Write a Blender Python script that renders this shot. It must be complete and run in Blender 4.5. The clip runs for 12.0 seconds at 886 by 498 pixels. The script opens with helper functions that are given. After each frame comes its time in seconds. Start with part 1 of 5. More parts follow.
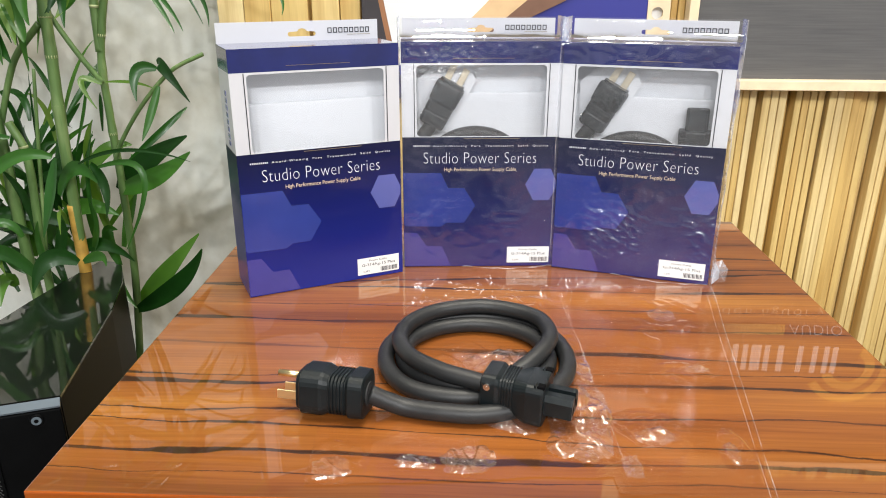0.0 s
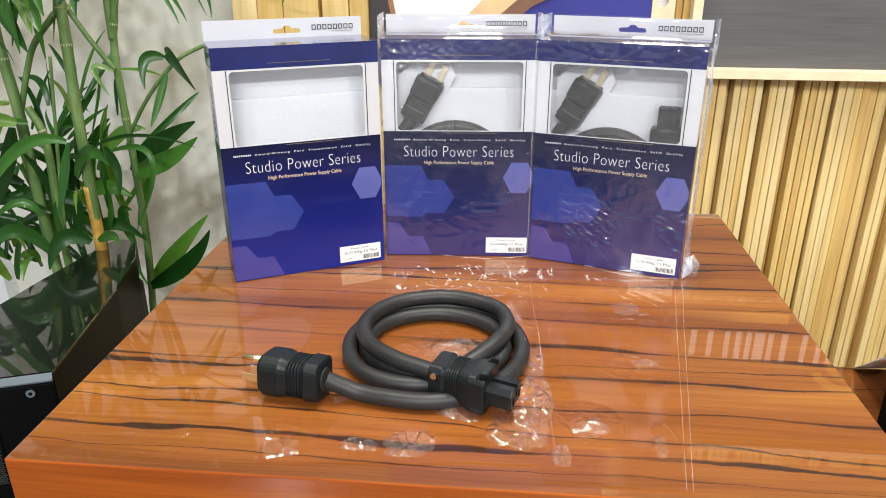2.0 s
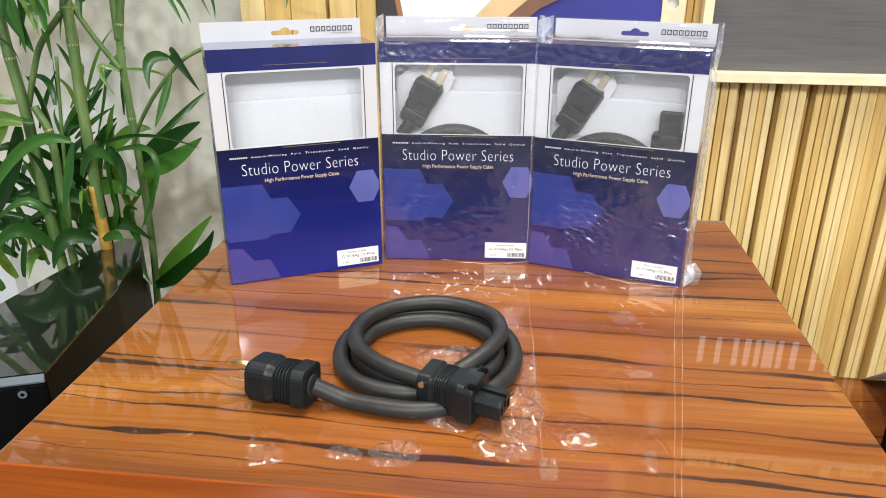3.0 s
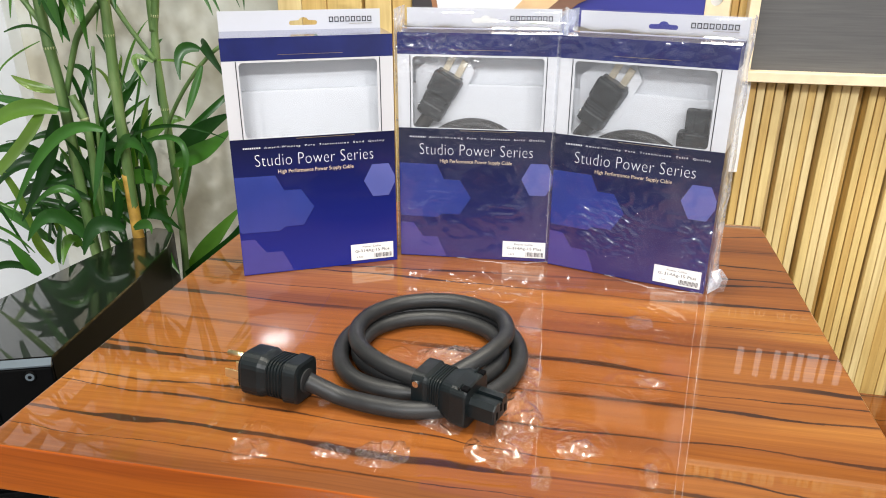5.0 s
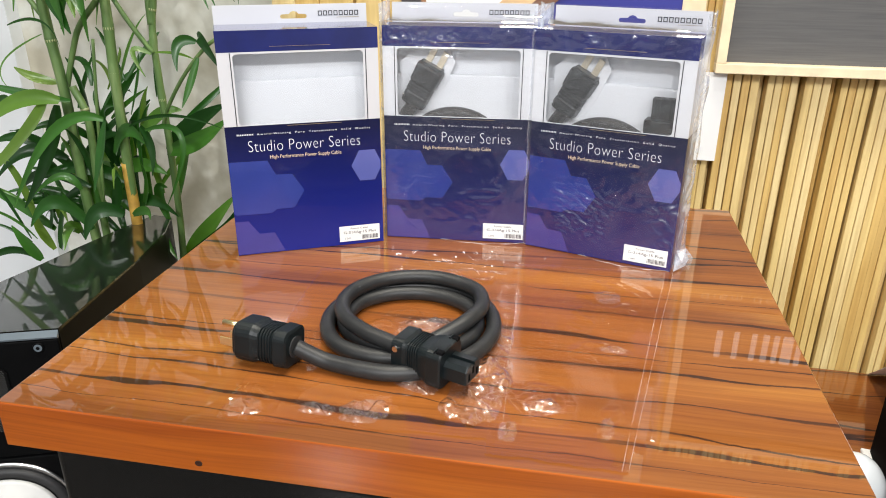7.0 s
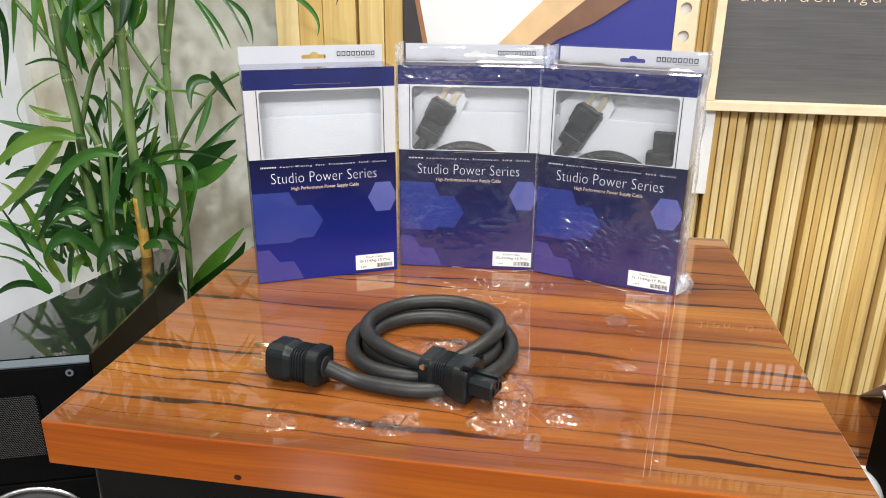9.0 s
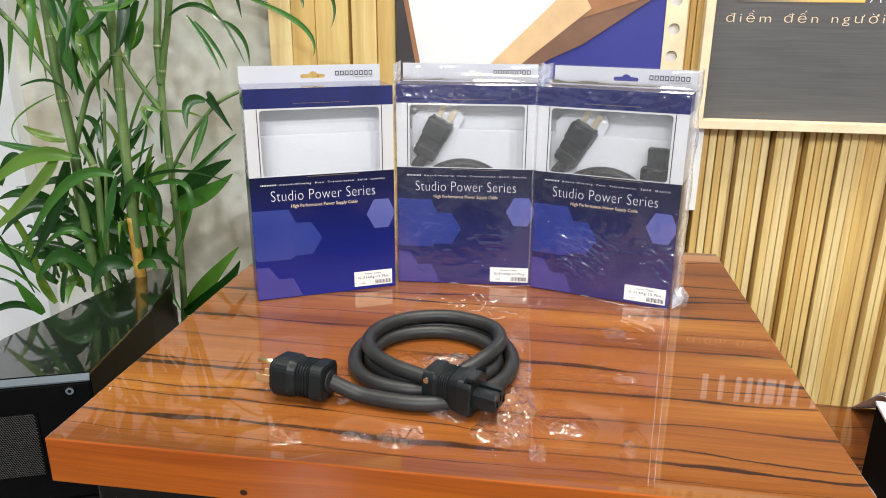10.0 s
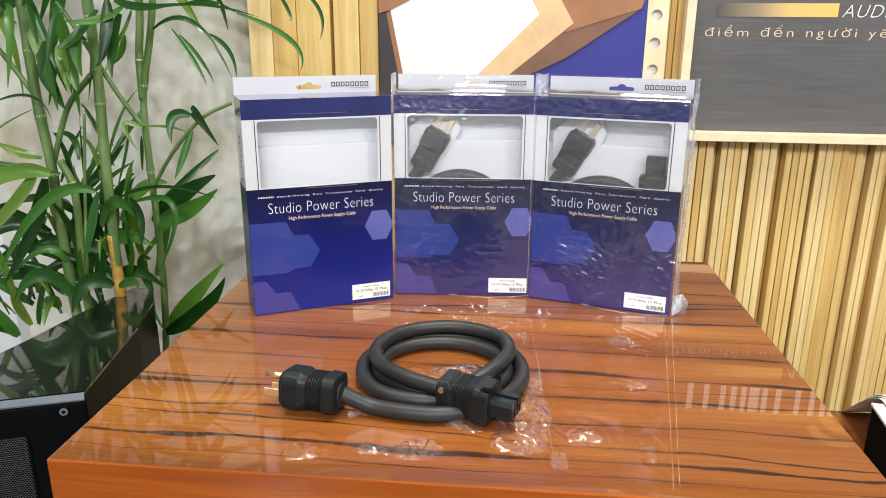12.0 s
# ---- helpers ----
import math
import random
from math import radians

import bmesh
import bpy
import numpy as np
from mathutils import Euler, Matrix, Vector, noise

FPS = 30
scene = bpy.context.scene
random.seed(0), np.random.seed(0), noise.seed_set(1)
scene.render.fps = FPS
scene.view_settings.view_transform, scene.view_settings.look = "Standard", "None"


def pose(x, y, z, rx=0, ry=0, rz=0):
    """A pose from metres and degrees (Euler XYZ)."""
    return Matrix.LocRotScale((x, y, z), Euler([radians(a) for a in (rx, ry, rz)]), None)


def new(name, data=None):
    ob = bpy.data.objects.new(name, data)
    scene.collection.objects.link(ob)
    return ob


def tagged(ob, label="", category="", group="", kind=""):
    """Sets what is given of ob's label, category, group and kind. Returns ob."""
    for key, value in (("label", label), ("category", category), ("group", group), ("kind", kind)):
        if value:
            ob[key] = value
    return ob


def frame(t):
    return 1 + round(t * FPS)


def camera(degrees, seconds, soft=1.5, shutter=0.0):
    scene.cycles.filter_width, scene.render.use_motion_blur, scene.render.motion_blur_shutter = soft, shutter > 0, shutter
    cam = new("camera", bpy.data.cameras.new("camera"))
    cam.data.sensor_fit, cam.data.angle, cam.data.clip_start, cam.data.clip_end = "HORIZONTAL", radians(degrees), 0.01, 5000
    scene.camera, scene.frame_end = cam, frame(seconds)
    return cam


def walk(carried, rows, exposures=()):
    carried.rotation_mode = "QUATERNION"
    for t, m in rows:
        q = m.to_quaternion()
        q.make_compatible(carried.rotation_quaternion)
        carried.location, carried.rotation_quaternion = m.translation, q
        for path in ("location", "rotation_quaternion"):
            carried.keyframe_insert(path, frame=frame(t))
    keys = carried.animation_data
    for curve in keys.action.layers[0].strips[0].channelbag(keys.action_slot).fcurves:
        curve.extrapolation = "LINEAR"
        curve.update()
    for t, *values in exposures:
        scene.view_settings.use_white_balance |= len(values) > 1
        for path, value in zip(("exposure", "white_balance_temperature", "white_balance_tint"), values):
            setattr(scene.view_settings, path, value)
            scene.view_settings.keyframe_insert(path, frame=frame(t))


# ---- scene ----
cam = camera(62.4, 12.0, soft=1.0)
METRES, EYE, TILT, LEAN, TURN = 0.272, 0.962, 0.0, 0.0, 3.4
ROWS = [
    (0.0, 0.0, 0.0, 0.0, 0.03, -20.72, -0.07),
    (0.5, 0.0604, -0.0218, 0.0183, 1.45, -21.35, 0.01),
    (1.0, 0.117, -0.04, 0.0311, 2.32, -22.0, 0.04),
    (1.5, 0.168, -0.0569, 0.0572, 2.89, -22.5, 0.05),
    (2.0, 0.2086, -0.0631, 0.0824, 3.28, -22.68, 0.05),
    (2.5, 0.2394, -0.0564, 0.0926, 3.73, -22.7, 0.02),
    (3.0, 0.2692, -0.0292, 0.0883, 4.7, -22.7, -0.07),
    (5.0, 0.3794, 0.0361, 0.0552, 8.95, -22.68, -0.18),
    (5.5, 0.394, 0.0437, 0.044, 9.21, -22.89, -0.2),
    (6.0, 0.4196, 0.0154, 0.0468, 9.31, -23.16, -0.23),
    (6.5, 0.4394, -0.0448, 0.0557, 9.21, -23.26, -0.25),
    (7.0, 0.4523, -0.1079, 0.0703, 8.74, -23.13, -0.24),
    (9.0, 0.3664, -0.2448, 0.0808, 7.44, -20.19, -0.38),
    (9.5, 0.3464, -0.2644, 0.08, 6.97, -19.28, -0.36),
    (10.0, 0.3275, -0.2799, 0.0735, 6.31, -18.57, -0.34),
    (10.5, 0.311, -0.3041, 0.0628, 5.43, -17.99, -0.33),
    (11.0, 0.2973, -0.2975, 0.0494, 4.54, -17.55, -0.32),
    (11.5, 0.2585, -0.2843, 0.0427, 3.8, -17.22, -0.32),
    (12.0, 0.2017, -0.281, 0.0367, 3.45, -17.03, -0.35),
]
walk(cam, [(t, pose(0, 0, EYE, TILT, LEAN, TURN) @ pose(METRES * x, METRES * y, METRES * z, 90 + pitch, roll, yaw)) for t, x, y, z, yaw, pitch, roll in ROWS],
     exposures=[(0.0, -0.05), (3.0, 0.0), (7.0, -0.02), (9.0, -0.12), (12.0, -0.08)])

# ---- light ----
world = bpy.data.worlds.new("room_air")
scene.world = world
world.use_nodes = True
world.node_tree.nodes["Background"].inputs[0].default_value = (0.9, 0.95, 1.0, 1)
world.node_tree.nodes["Background"].inputs[1].default_value = 0.25


def lamp(name, kind, m, energy, size, colour, size_y=None):
    data = bpy.data.lights.new(name, kind)
    data.energy, data.color = energy, colour
    if kind == "AREA":
        data.shape = "RECTANGLE" if size_y else "DISK"
        data.size = size
        if size_y:
            data.size_y = size_y
    ob = new(name, data)
    ob.matrix_world = m
    return ob


COOL, NEUTRAL = (0.985, 0.985, 0.99), (1.0, 0.948, 0.84)
# downlights over the shop floor in front of the display
lamp("downlight", "AREA", pose(0.48, -2.65, 2.66), 75, 0.18, COOL)
lamp("downlight", "AREA", pose(-0.17, -2.25, 2.66), 60, 0.18, COOL)
lamp("downlight", "AREA", pose(2.15, -1.75, 2.66), 60, 0.18, COOL)
lamp("downlight", "AREA", pose(-1.40, -3.60, 2.66), 75, 0.18, COOL)
lamp("downlight", "AREA", pose(1.50, -2.40, 2.66), 50, 0.18, COOL)
# downlights over the display itself
lamp("downlight", "AREA", pose(-0.85, 0.40, 2.66), 17, 0.20, NEUTRAL)
lamp("downlight", "AREA", pose(0.02, 0.70, 2.66), 22, 0.20, NEUTRAL)
lamp("downlight", "AREA", pose(0.75, 0.55, 2.66), 20, 0.20, NEUTRAL)
# unseen lamp added for glints on the film and brighter carton fronts
lamp("downlight", "AREA", pose(0.10, 0.05, 2.66), 13, 0.20, NEUTRAL)


# ---- materials ----
class Nodes:
    """A small wrapper that adds nodes to one material."""

    def __init__(self, name):
        self.mat = bpy.data.materials.new(name)
        self.mat.use_nodes = True
        self.tree = self.mat.node_tree
        self.bsdf = self.tree.nodes["Principled BSDF"]
        self.out = self.tree.nodes["Material Output"]

    def add(self, kind, **sockets):
        node = self.tree.nodes.new(kind)
        for key, value in sockets.items():
            self.put(node, key, value)
        return node

    def put(self, node, key, value):
        socket = node.inputs[int(key[1:])] if key[0] == "i" and key[1:].isdigit() else node.inputs[key.replace("_", " ")]
        if isinstance(value, bpy.types.NodeSocket):
            self.tree.links.new(value, socket)
        else:
            socket.default_value = value

    def set(self, **sockets):
        for key, value in sockets.items():
            self.put(self.bsdf, key, value)
        return self

    def coords(self, scale=(1, 1, 1), kind="Object", turn=(0, 0, 0), move=None):
        tc = self.add("ShaderNodeTexCoord")
        mp = self.add("ShaderNodeMapping", Vector=tc.outputs[kind], Scale=scale, Rotation=turn)
        if move is not None:
            self.put(mp, "Location", move)
        return mp.outputs[0]

    def noise(self, vec, scale, detail=3.0, rough=0.5, distortion=0.0):
        n = self.add("ShaderNodeTexNoise", Vector=vec, Scale=scale, Detail=detail, Roughness=rough, Distortion=distortion)
        return n.outputs["Fac"]

    def ramp(self, fac, *stops):
        n = self.add("ShaderNodeValToRGB", Fac=fac)
        el = n.color_ramp.elements
        while len(el) < len(stops):
            el.new(0.5)
        for e, (p, c) in zip(el, stops):
            e.position = p
            e.color = (*c, 1) if len(c) == 3 else c
        return n.outputs[0]

    def mix(self, fac, a, b, how="MIX"):
        n = self.tree.nodes.new("ShaderNodeMix")
        n.data_type, n.blend_type = "RGBA", how
        self.put(n, "i0", fac)
        for i, v in ((6, a), (7, b)):
            self.put(n, "i%d" % i, (*v, 1) if isinstance(v, tuple) and len(v) == 3 else v)
        return n.outputs[2]

    def math(self, op, a, b=0.0, c=0.0):
        n = self.tree.nodes.new("ShaderNodeMath")
        n.operation = op
        for i, v in enumerate((a, b, c)):
            self.put(n, "i%d" % i, v)
        return n.outputs[0]

    def bump(self, height, strength=0.3, distance=0.001):
        b = self.add("ShaderNodeBump", Height=height, Strength=strength, Distance=distance)
        self.put(self.bsdf, "Normal", b.outputs[0])
        return self

    def random(self):
        return self.add("ShaderNodeObjectInfo").outputs["Random"]


def plain(name, colour, rough=0.5, metal=0.0, vary=0.12, scale=40.0, bump=0.05, coat=0.0, **more):
    n = Nodes(name)
    v = n.coords()
    fac = n.noise(v, scale, 4)
    dark = tuple(c * (1 - vary) for c in colour)
    lite = tuple(min(1, c * (1 + vary)) for c in colour)
    n.set(Base_Color=n.ramp(fac, (0.3, dark), (0.7, lite)), Roughness=rough, Metallic=metal, Coat_Weight=coat, **more)
    if bump:
        n.bump(n.noise(v, scale * 12, 2), bump, 0.0004)
    return n.mat


STREAKS = ((0.770, 0.05, 0.0011, 0.9), (0.731, 0.087, 0.0012, 1.0), (0.696, 0.062, 0.0008, 0.7), (0.699, -0.091, 0.0010, 1.0), (0.6566, -0.0425, 0.0012, 1.0), (0.6145, 0.07, 0.0013, 1.0),
           (0.5935, -0.0144, 0.0010, 0.95), (0.555, -0.02, 0.0006, 0.5), (0.5237, -0.0325, 0.0013, 1.0), (0.4800, -0.040, 0.0016, 1.0), (0.4325, 0.004, 0.0013, 1.0), (0.397, -0.012, 0.0008, 0.8),
           (0.3515, -0.018, 0.0013, 1.0), (0.446, 0.025, 0.0006, 0.55), (0.374, -0.060, 0.0006, 0.55), (0.333, -0.01, 0.0005, 0.4))


def lacquered_wood(name, front=False, stain_shade=1.0):
    """Orange-red veneer with long dark streaks under a thick clear lacquer."""
    n = Nodes(name)
    v = n.coords((1, 1, 1), turn=(0, 0, radians(-1.5)))
    wav = n.noise(n.coords((2.6, 5, 5)), 1.0, 2)
    push = n.math("MULTIPLY", n.math("SUBTRACT", wav, 0.5), 0.035)
    sep = n.add("ShaderNodeSeparateXYZ", Vector=v)
    yy = n.math("ADD", n.math("ADD", sep.outputs[1], push), n.math("MULTIPLY", sep.outputs[2], 1.0))
    vec = n.add("ShaderNodeCombineXYZ", X=n.math("MULTIPLY", sep.outputs[0], 1.3), Y=n.math("MULTIPLY", yy, 24.0), Z=0.0).outputs[0]
    broad = n.noise(vec, 0.8, 3, 0.55)
    base = n.ramp(broad, (0.28, (0.128, 0.040, 0.011)), (0.42, (0.222, 0.073, 0.016)), (0.58, (0.275, 0.098, 0.019)), (0.75, (0.39, 0.165, 0.032)))
    fine_vec = n.add("ShaderNodeCombineXYZ", X=n.math("MULTIPLY", sep.outputs[0], 9.0), Y=n.math("MULTIPLY", yy, 420.0), Z=sep.outputs[2]).outputs[0]
    fine = n.noise(fine_vec, 1.0, 3, 0.6)
    if front:
        base = n.ramp(broad, (0.3, (0.30, 0.060, 0.004)), (0.5, (0.40, 0.094, 0.006)), (0.7, (0.50, 0.148, 0.012)))
    base = n.mix(0.55 if front else 0.6, base, n.ramp(fine, (0.3, (0.50, 0.42, 0.38)), (0.7, (1, 1, 1))), "MULTIPLY")
    if not front:
        # dark streaks across the veneer: (y where x is 0, slope, half width, weight)
        jag = n.math("MULTIPLY", n.math("SUBTRACT", n.noise(n.coords((40, 90, 1)), 1.0, 4, 0.7), 0.5), 0.0036)
        bend = n.math("MULTIPLY", n.math("SUBTRACT", n.noise(n.coords((9, 14, 1)), 1.0, 2), 0.5), 0.016)
        across = n.math("ADD", n.math("ADD", sep.outputs[1], jag), bend)
        swell = n.math("ADD", n.math("MULTIPLY", n.math("POWER", n.noise(n.coords((10, 34, 1)), 1.0, 2), 4.0), 9.0), 0.35)
        sharp = halo = 0.0
        for y0, slope, half, weight in STREAKS:
            off = n.math("ABSOLUTE", n.math("SUBTRACT", across, n.math("MULTIPLY_ADD", sep.outputs[0], slope, y0)))
            off = n.math("DIVIDE", off, n.math("MULTIPLY", swell, half * 1.2))
            sharp = n.math("MAXIMUM", sharp, n.math("MULTIPLY", n.math("SUBTRACT", 1.25, off), weight * 2.2))
            halo = n.math("MAXIMUM", halo, n.math("MULTIPLY", n.math("SUBTRACT", 1.0, n.math("MULTIPLY", off, 0.16)), weight))
        patch = n.add("ShaderNodeRGBToBW", Color=n.ramp(n.noise(n.coords((5, 30, 1)), 1.0, 3), (0.36, (0.45, 0.45, 0.45)), (0.50, (1, 1, 1)))).outputs[0]
        sharp = n.math("MULTIPLY", n.math("MINIMUM", n.math("MAXIMUM", sharp, 0.0), 1.0), patch)
        base = n.mix(n.math("MULTIPLY", halo, 0.34), base, (0.15, 0.045, 0.016))
        base = n.mix(n.math("MULTIPLY", sharp, 0.93), base, (0.022, 0.010, 0.007))
    # below 1 the colour is darkened for a board standing in shade
    if stain_shade < 1:
        base = n.mix(1.0, base, (stain_shade, stain_shade * 0.9, stain_shade * 0.85), "MULTIPLY")
    n.set(Base_Color=base, Roughness=0.4, Specular_IOR_Level=0.08, Coat_Weight=1.0, Coat_Roughness=0.008, Coat_IOR=1.55)
    b = n.add("ShaderNodeBump", Height=n.noise(n.coords((6, 9, 6)), 1.0, 1), Strength=0.02, Distance=0.01)
    n.put(n.bsdf, "Coat Normal", b.outputs[0])
    return n.mat


def slat_wood(name):
    n = Nodes(name)
    rnd = n.random()
    shift = n.add("ShaderNodeCombineXYZ", X=n.math("MULTIPLY", rnd, 13.0), Y=n.math("MULTIPLY", rnd, 7.0), Z=n.math("MULTIPLY", rnd, 5.0)).outputs[0]
    v = n.coords((90, 90, 5), move=(0, 0, 0))
    add = n.add("ShaderNodeVectorMath", i0=v, i1=shift).outputs[0]
    grain = n.noise(add, 1.0, 4, 0.6, 0.4)
    tone = n.ramp(rnd, (0.0, (0.72, 0.49, 0.17)), (0.5, (0.82, 0.62, 0.25)), (1.0, (0.88, 0.72, 0.38)))
    col = n.mix(0.7, tone, n.ramp(grain, (0.3, (0.70, 0.60, 0.48)), (0.62, (1, 1, 1))), "MULTIPLY")
    stain_shade = n.ramp(n.noise(n.coords((14, 14, 3)), 1.0, 2), (0.35, (0.86, 0.80, 0.7)), (0.6, (1, 1, 1)))
    n.set(Base_Color=n.mix(0.8, col, stain_shade, "MULTIPLY"), Roughness=0.5, Coat_Weight=0.15, Coat_Roughness=0.3)
    return n.bump(grain, 0.15, 0.0006).mat


def concrete(name):
    n = Nodes(name)
    v = n.coords()
    big = n.noise(v, 4.0, 5, 0.55)
    small = n.noise(v, 28.0, 4, 0.6)
    col = n.ramp(big, (0.32, (0.50, 0.47, 0.38)), (0.45, (0.68, 0.68, 0.62)), (0.60, (0.76, 0.80, 0.78)))
    n.set(Base_Color=n.mix(0.5, col, n.ramp(small, (0.3, (0.75, 0.74, 0.7)), (0.65, (1, 1, 1))), "MULTIPLY"), Roughness=0.7)
    return n.bump(small, 0.2, 0.002).mat


def print_blue(name, top, middle, low):
    """Glossy printed board: a navy that turns to a stronger blue towards the base of the print."""
    n = Nodes(name)
    z = n.add("ShaderNodeSeparateXYZ", Vector=n.coords()).outputs[2]
    fac = n.math("DIVIDE", z, 0.124)
    col = n.ramp(fac, (0.0, low), (0.55, middle), (0.97, top))
    n.set(Base_Color=col, Roughness=0.3, Specular_IOR_Level=0.2, Coat_Weight=0.35, Coat_Roughness=0.05)
    n.bump(n.noise(n.coords(), 30.0, 2), 0.05, 0.001)
    return n.mat


def leaf_green(name):
    n = Nodes(name)
    rnd = n.random()
    v = n.coords((8, 8, 8))
    tone = n.ramp(rnd, (0.0, (0.009, 0.046, 0.008)), (0.45, (0.022, 0.100, 0.015)), (0.8, (0.058, 0.18, 0.027)), (1.0, (0.17, 0.27, 0.045)))
    col = n.mix(0.6, tone, n.ramp(n.noise(v, 2.0, 4), (0.3, (0.55, 0.6, 0.5)), (0.7, (1.1, 1.1, 1.0))), "MULTIPLY")
    n.set(Base_Color=col, Roughness=0.33, Coat_Weight=0.2, Coat_Roughness=0.2, Subsurface_Weight=0.0)
    n.bump(n.noise(n.coords((60, 60, 60)), 3.0, 2), 0.1, 0.0006)
    trans = n.add("ShaderNodeBsdfTranslucent", Color=n.mix(1.0, col, (1.6, 1.9, 0.7), "MULTIPLY"))
    mixs = n.add("ShaderNodeMixShader", i0=0.28, i1=n.bsdf.outputs[0], i2=trans.outputs[0])
    n.tree.links.new(mixs.outputs[0], n.out.inputs[0])
    return n.mat


def stalk_green(name):
    n = Nodes(name)
    v = n.coords((60, 60, 9))
    col = n.ramp(n.noise(v, 1.5, 4), (0.3, (0.065, 0.13, 0.035)), (0.55, (0.115, 0.20, 0.06)), (0.75, (0.20, 0.28, 0.11)))
    n.set(Base_Color=col, Roughness=0.45)
    return n.bump(n.noise(v, 3.0, 3), 0.15, 0.0008).mat


def clear_film(name, haze, wrinkle, scale, depth=0.004, rough=0.06, veil_haze=0.0, sheen=1.6):
    """Clear plastic film: lets light through, with gloss by angle, creases in its relief and a painted bluish haze."""
    n = Nodes(name)
    v = n.coords((1, 1, 1))
    fold = n.math("ABSOLUTE", n.math("SUBTRACT", n.noise(v, scale, 2.0, 0.5, 1.8), 0.5))
    fold = n.math("SUBTRACT", 0.06, n.math("MINIMUM", fold, 0.06))
    soft = n.math("MULTIPLY", n.noise(n.coords((0.35, 1, 1)), scale * 0.5, 2, 0.5, 0.8), 0.4)
    height = n.math("ADD", n.math("MULTIPLY", fold, 2.5), soft)
    mask = n.add("ShaderNodeRGBToBW", Color=n.ramp(n.noise(v, scale * 0.35, 2), (0.48, (0.03, 0.03, 0.03)), (0.66, (1, 1, 1)))).outputs[0]
    b = n.add("ShaderNodeBump", Height=n.math("MULTIPLY", height, mask), Strength=wrinkle, Distance=depth)
    clear = n.add("ShaderNodeBsdfTransparent", Color=(0.995, 0.995, 1, 1))
    gloss = n.add("ShaderNodeBsdfGlossy", Color=(1, 1, 1, 1), Roughness=rough, Normal=b.outputs[0])
    fres = n.add("ShaderNodeFresnel", IOR=1.5, Normal=b.outputs[0]).outputs[0]
    fac = n.math("ADD", n.math("MULTIPLY", fres, sheen), haze)
    # pale blue diffuse veil, painted in for scattered and reflected haze
    veil = n.add("ShaderNodeBsdfDiffuse", Color=(0.80, 0.88, 1.0, 1))
    veiled = n.math("MULTIPLY", n.math("POWER", n.noise(n.coords((1, 1, 2.2)), scale * 0.8, 3, 0.6, 1.2), 2.0), veil_haze)
    seen = n.add("ShaderNodeMixShader", i0=veiled, i1=clear.outputs[0], i2=veil.outputs[0])
    mixs = n.add("ShaderNodeMixShader", i0=fac, i1=seen.outputs[0], i2=gloss.outputs[0])
    n.tree.links.new(mixs.outputs[0], n.out.inputs[0])
    return n.mat


def film_edge(name):
    """Folded edge of clear film, which scatters a little white light."""
    n = Nodes(name)
    clear = n.add("ShaderNodeBsdfTransparent", Color=(1, 1, 1, 1))
    n.set(Base_Color=(0.9, 0.9, 0.9, 1), Roughness=0.15)
    patchy = n.math("MULTIPLY", n.math("POWER", n.noise(n.coords(), 70.0, 3), 3.0), 0.8)
    mixs = n.add("ShaderNodeMixShader", i0=patchy, i1=clear.outputs[0], i2=n.bsdf.outputs[0])
    n.tree.links.new(mixs.outputs[0], n.out.inputs[0])
    return n.mat


M_WOOD = lacquered_wood("lacquered_rosewood")
M_WOOD_EDGE = lacquered_wood("lacquered_edge", True)
# the same wood with the low bench's shade multiplied into its colour
M_WOOD_SHADED = lacquered_wood("shaded_lacquered_wood", False, 0.8)
M_SLAT = slat_wood("pale_slat_wood")
M_CONCRETE = concrete("plaster")
M_WHITE_WALL = plain("white_wall", (0.74, 0.77, 0.80), 0.7, vary=0.04, scale=6, bump=0.05)
M_CEILING = plain("ceiling_white", (0.66, 0.66, 0.655), 0.8, vary=0.03, scale=5, bump=0.03)
M_GREY_WALL = plain("grey_wall", (0.30, 0.30, 0.30), 0.7, vary=0.05, scale=6, bump=0.05)
M_FLOOR = plain("floor_tile", (0.075, 0.065, 0.055), 0.25, vary=0.1, scale=5, bump=0.02)
M_UPPER = plain("warm_grey_paint", (0.22, 0.18, 0.14), 0.7, vary=0.06, scale=4, bump=0.05)
M_DARK_GAP = plain("dark_backing", (0.10, 0.06, 0.03), 0.8, vary=0.2, scale=20)
M_PIANO = plain("piano_black", (0.003, 0.0034, 0.0038), 0.3, vary=0.2, scale=8, bump=0.0, coat=0.75, Coat_Roughness=0.01, Specular_IOR_Level=0.05)
M_SATIN = plain("satin_black", (0.004, 0.0035, 0.003), 0.45, vary=0.2, scale=14, bump=0.02, Specular_IOR_Level=0.06)
M_KNOT = plain("dark_knot", (0.03, 0.008, 0.003), 0.4, vary=0.3, scale=200)
M_BAFFLE = plain("matte_black", (0.0028, 0.003, 0.0032), 0.5, vary=0.2, scale=30, bump=0.1, Specular_IOR_Level=0.05)
M_BAG_BLACK = plain("black_card", (0.0025, 0.0025, 0.003), 0.75, vary=0.2, scale=30, bump=0.1, Specular_IOR_Level=0.05)
M_TRIM = plain("bevelled_trim", (0.10, 0.125, 0.145), 0.25, vary=0.1, scale=20, bump=0.02, coat=0.5)
M_MESH = plain("mesh_metal", (0.09, 0.09, 0.088), 0.45, 0.5, vary=0.4, scale=300, bump=0.0)
M_CONE = plain("pale_cone", (0.62, 0.62, 0.6), 0.5, vary=0.06, scale=30)
M_RUBBER = plain("rubber", (0.02, 0.02, 0.021), 0.6, vary=0.2, scale=40)
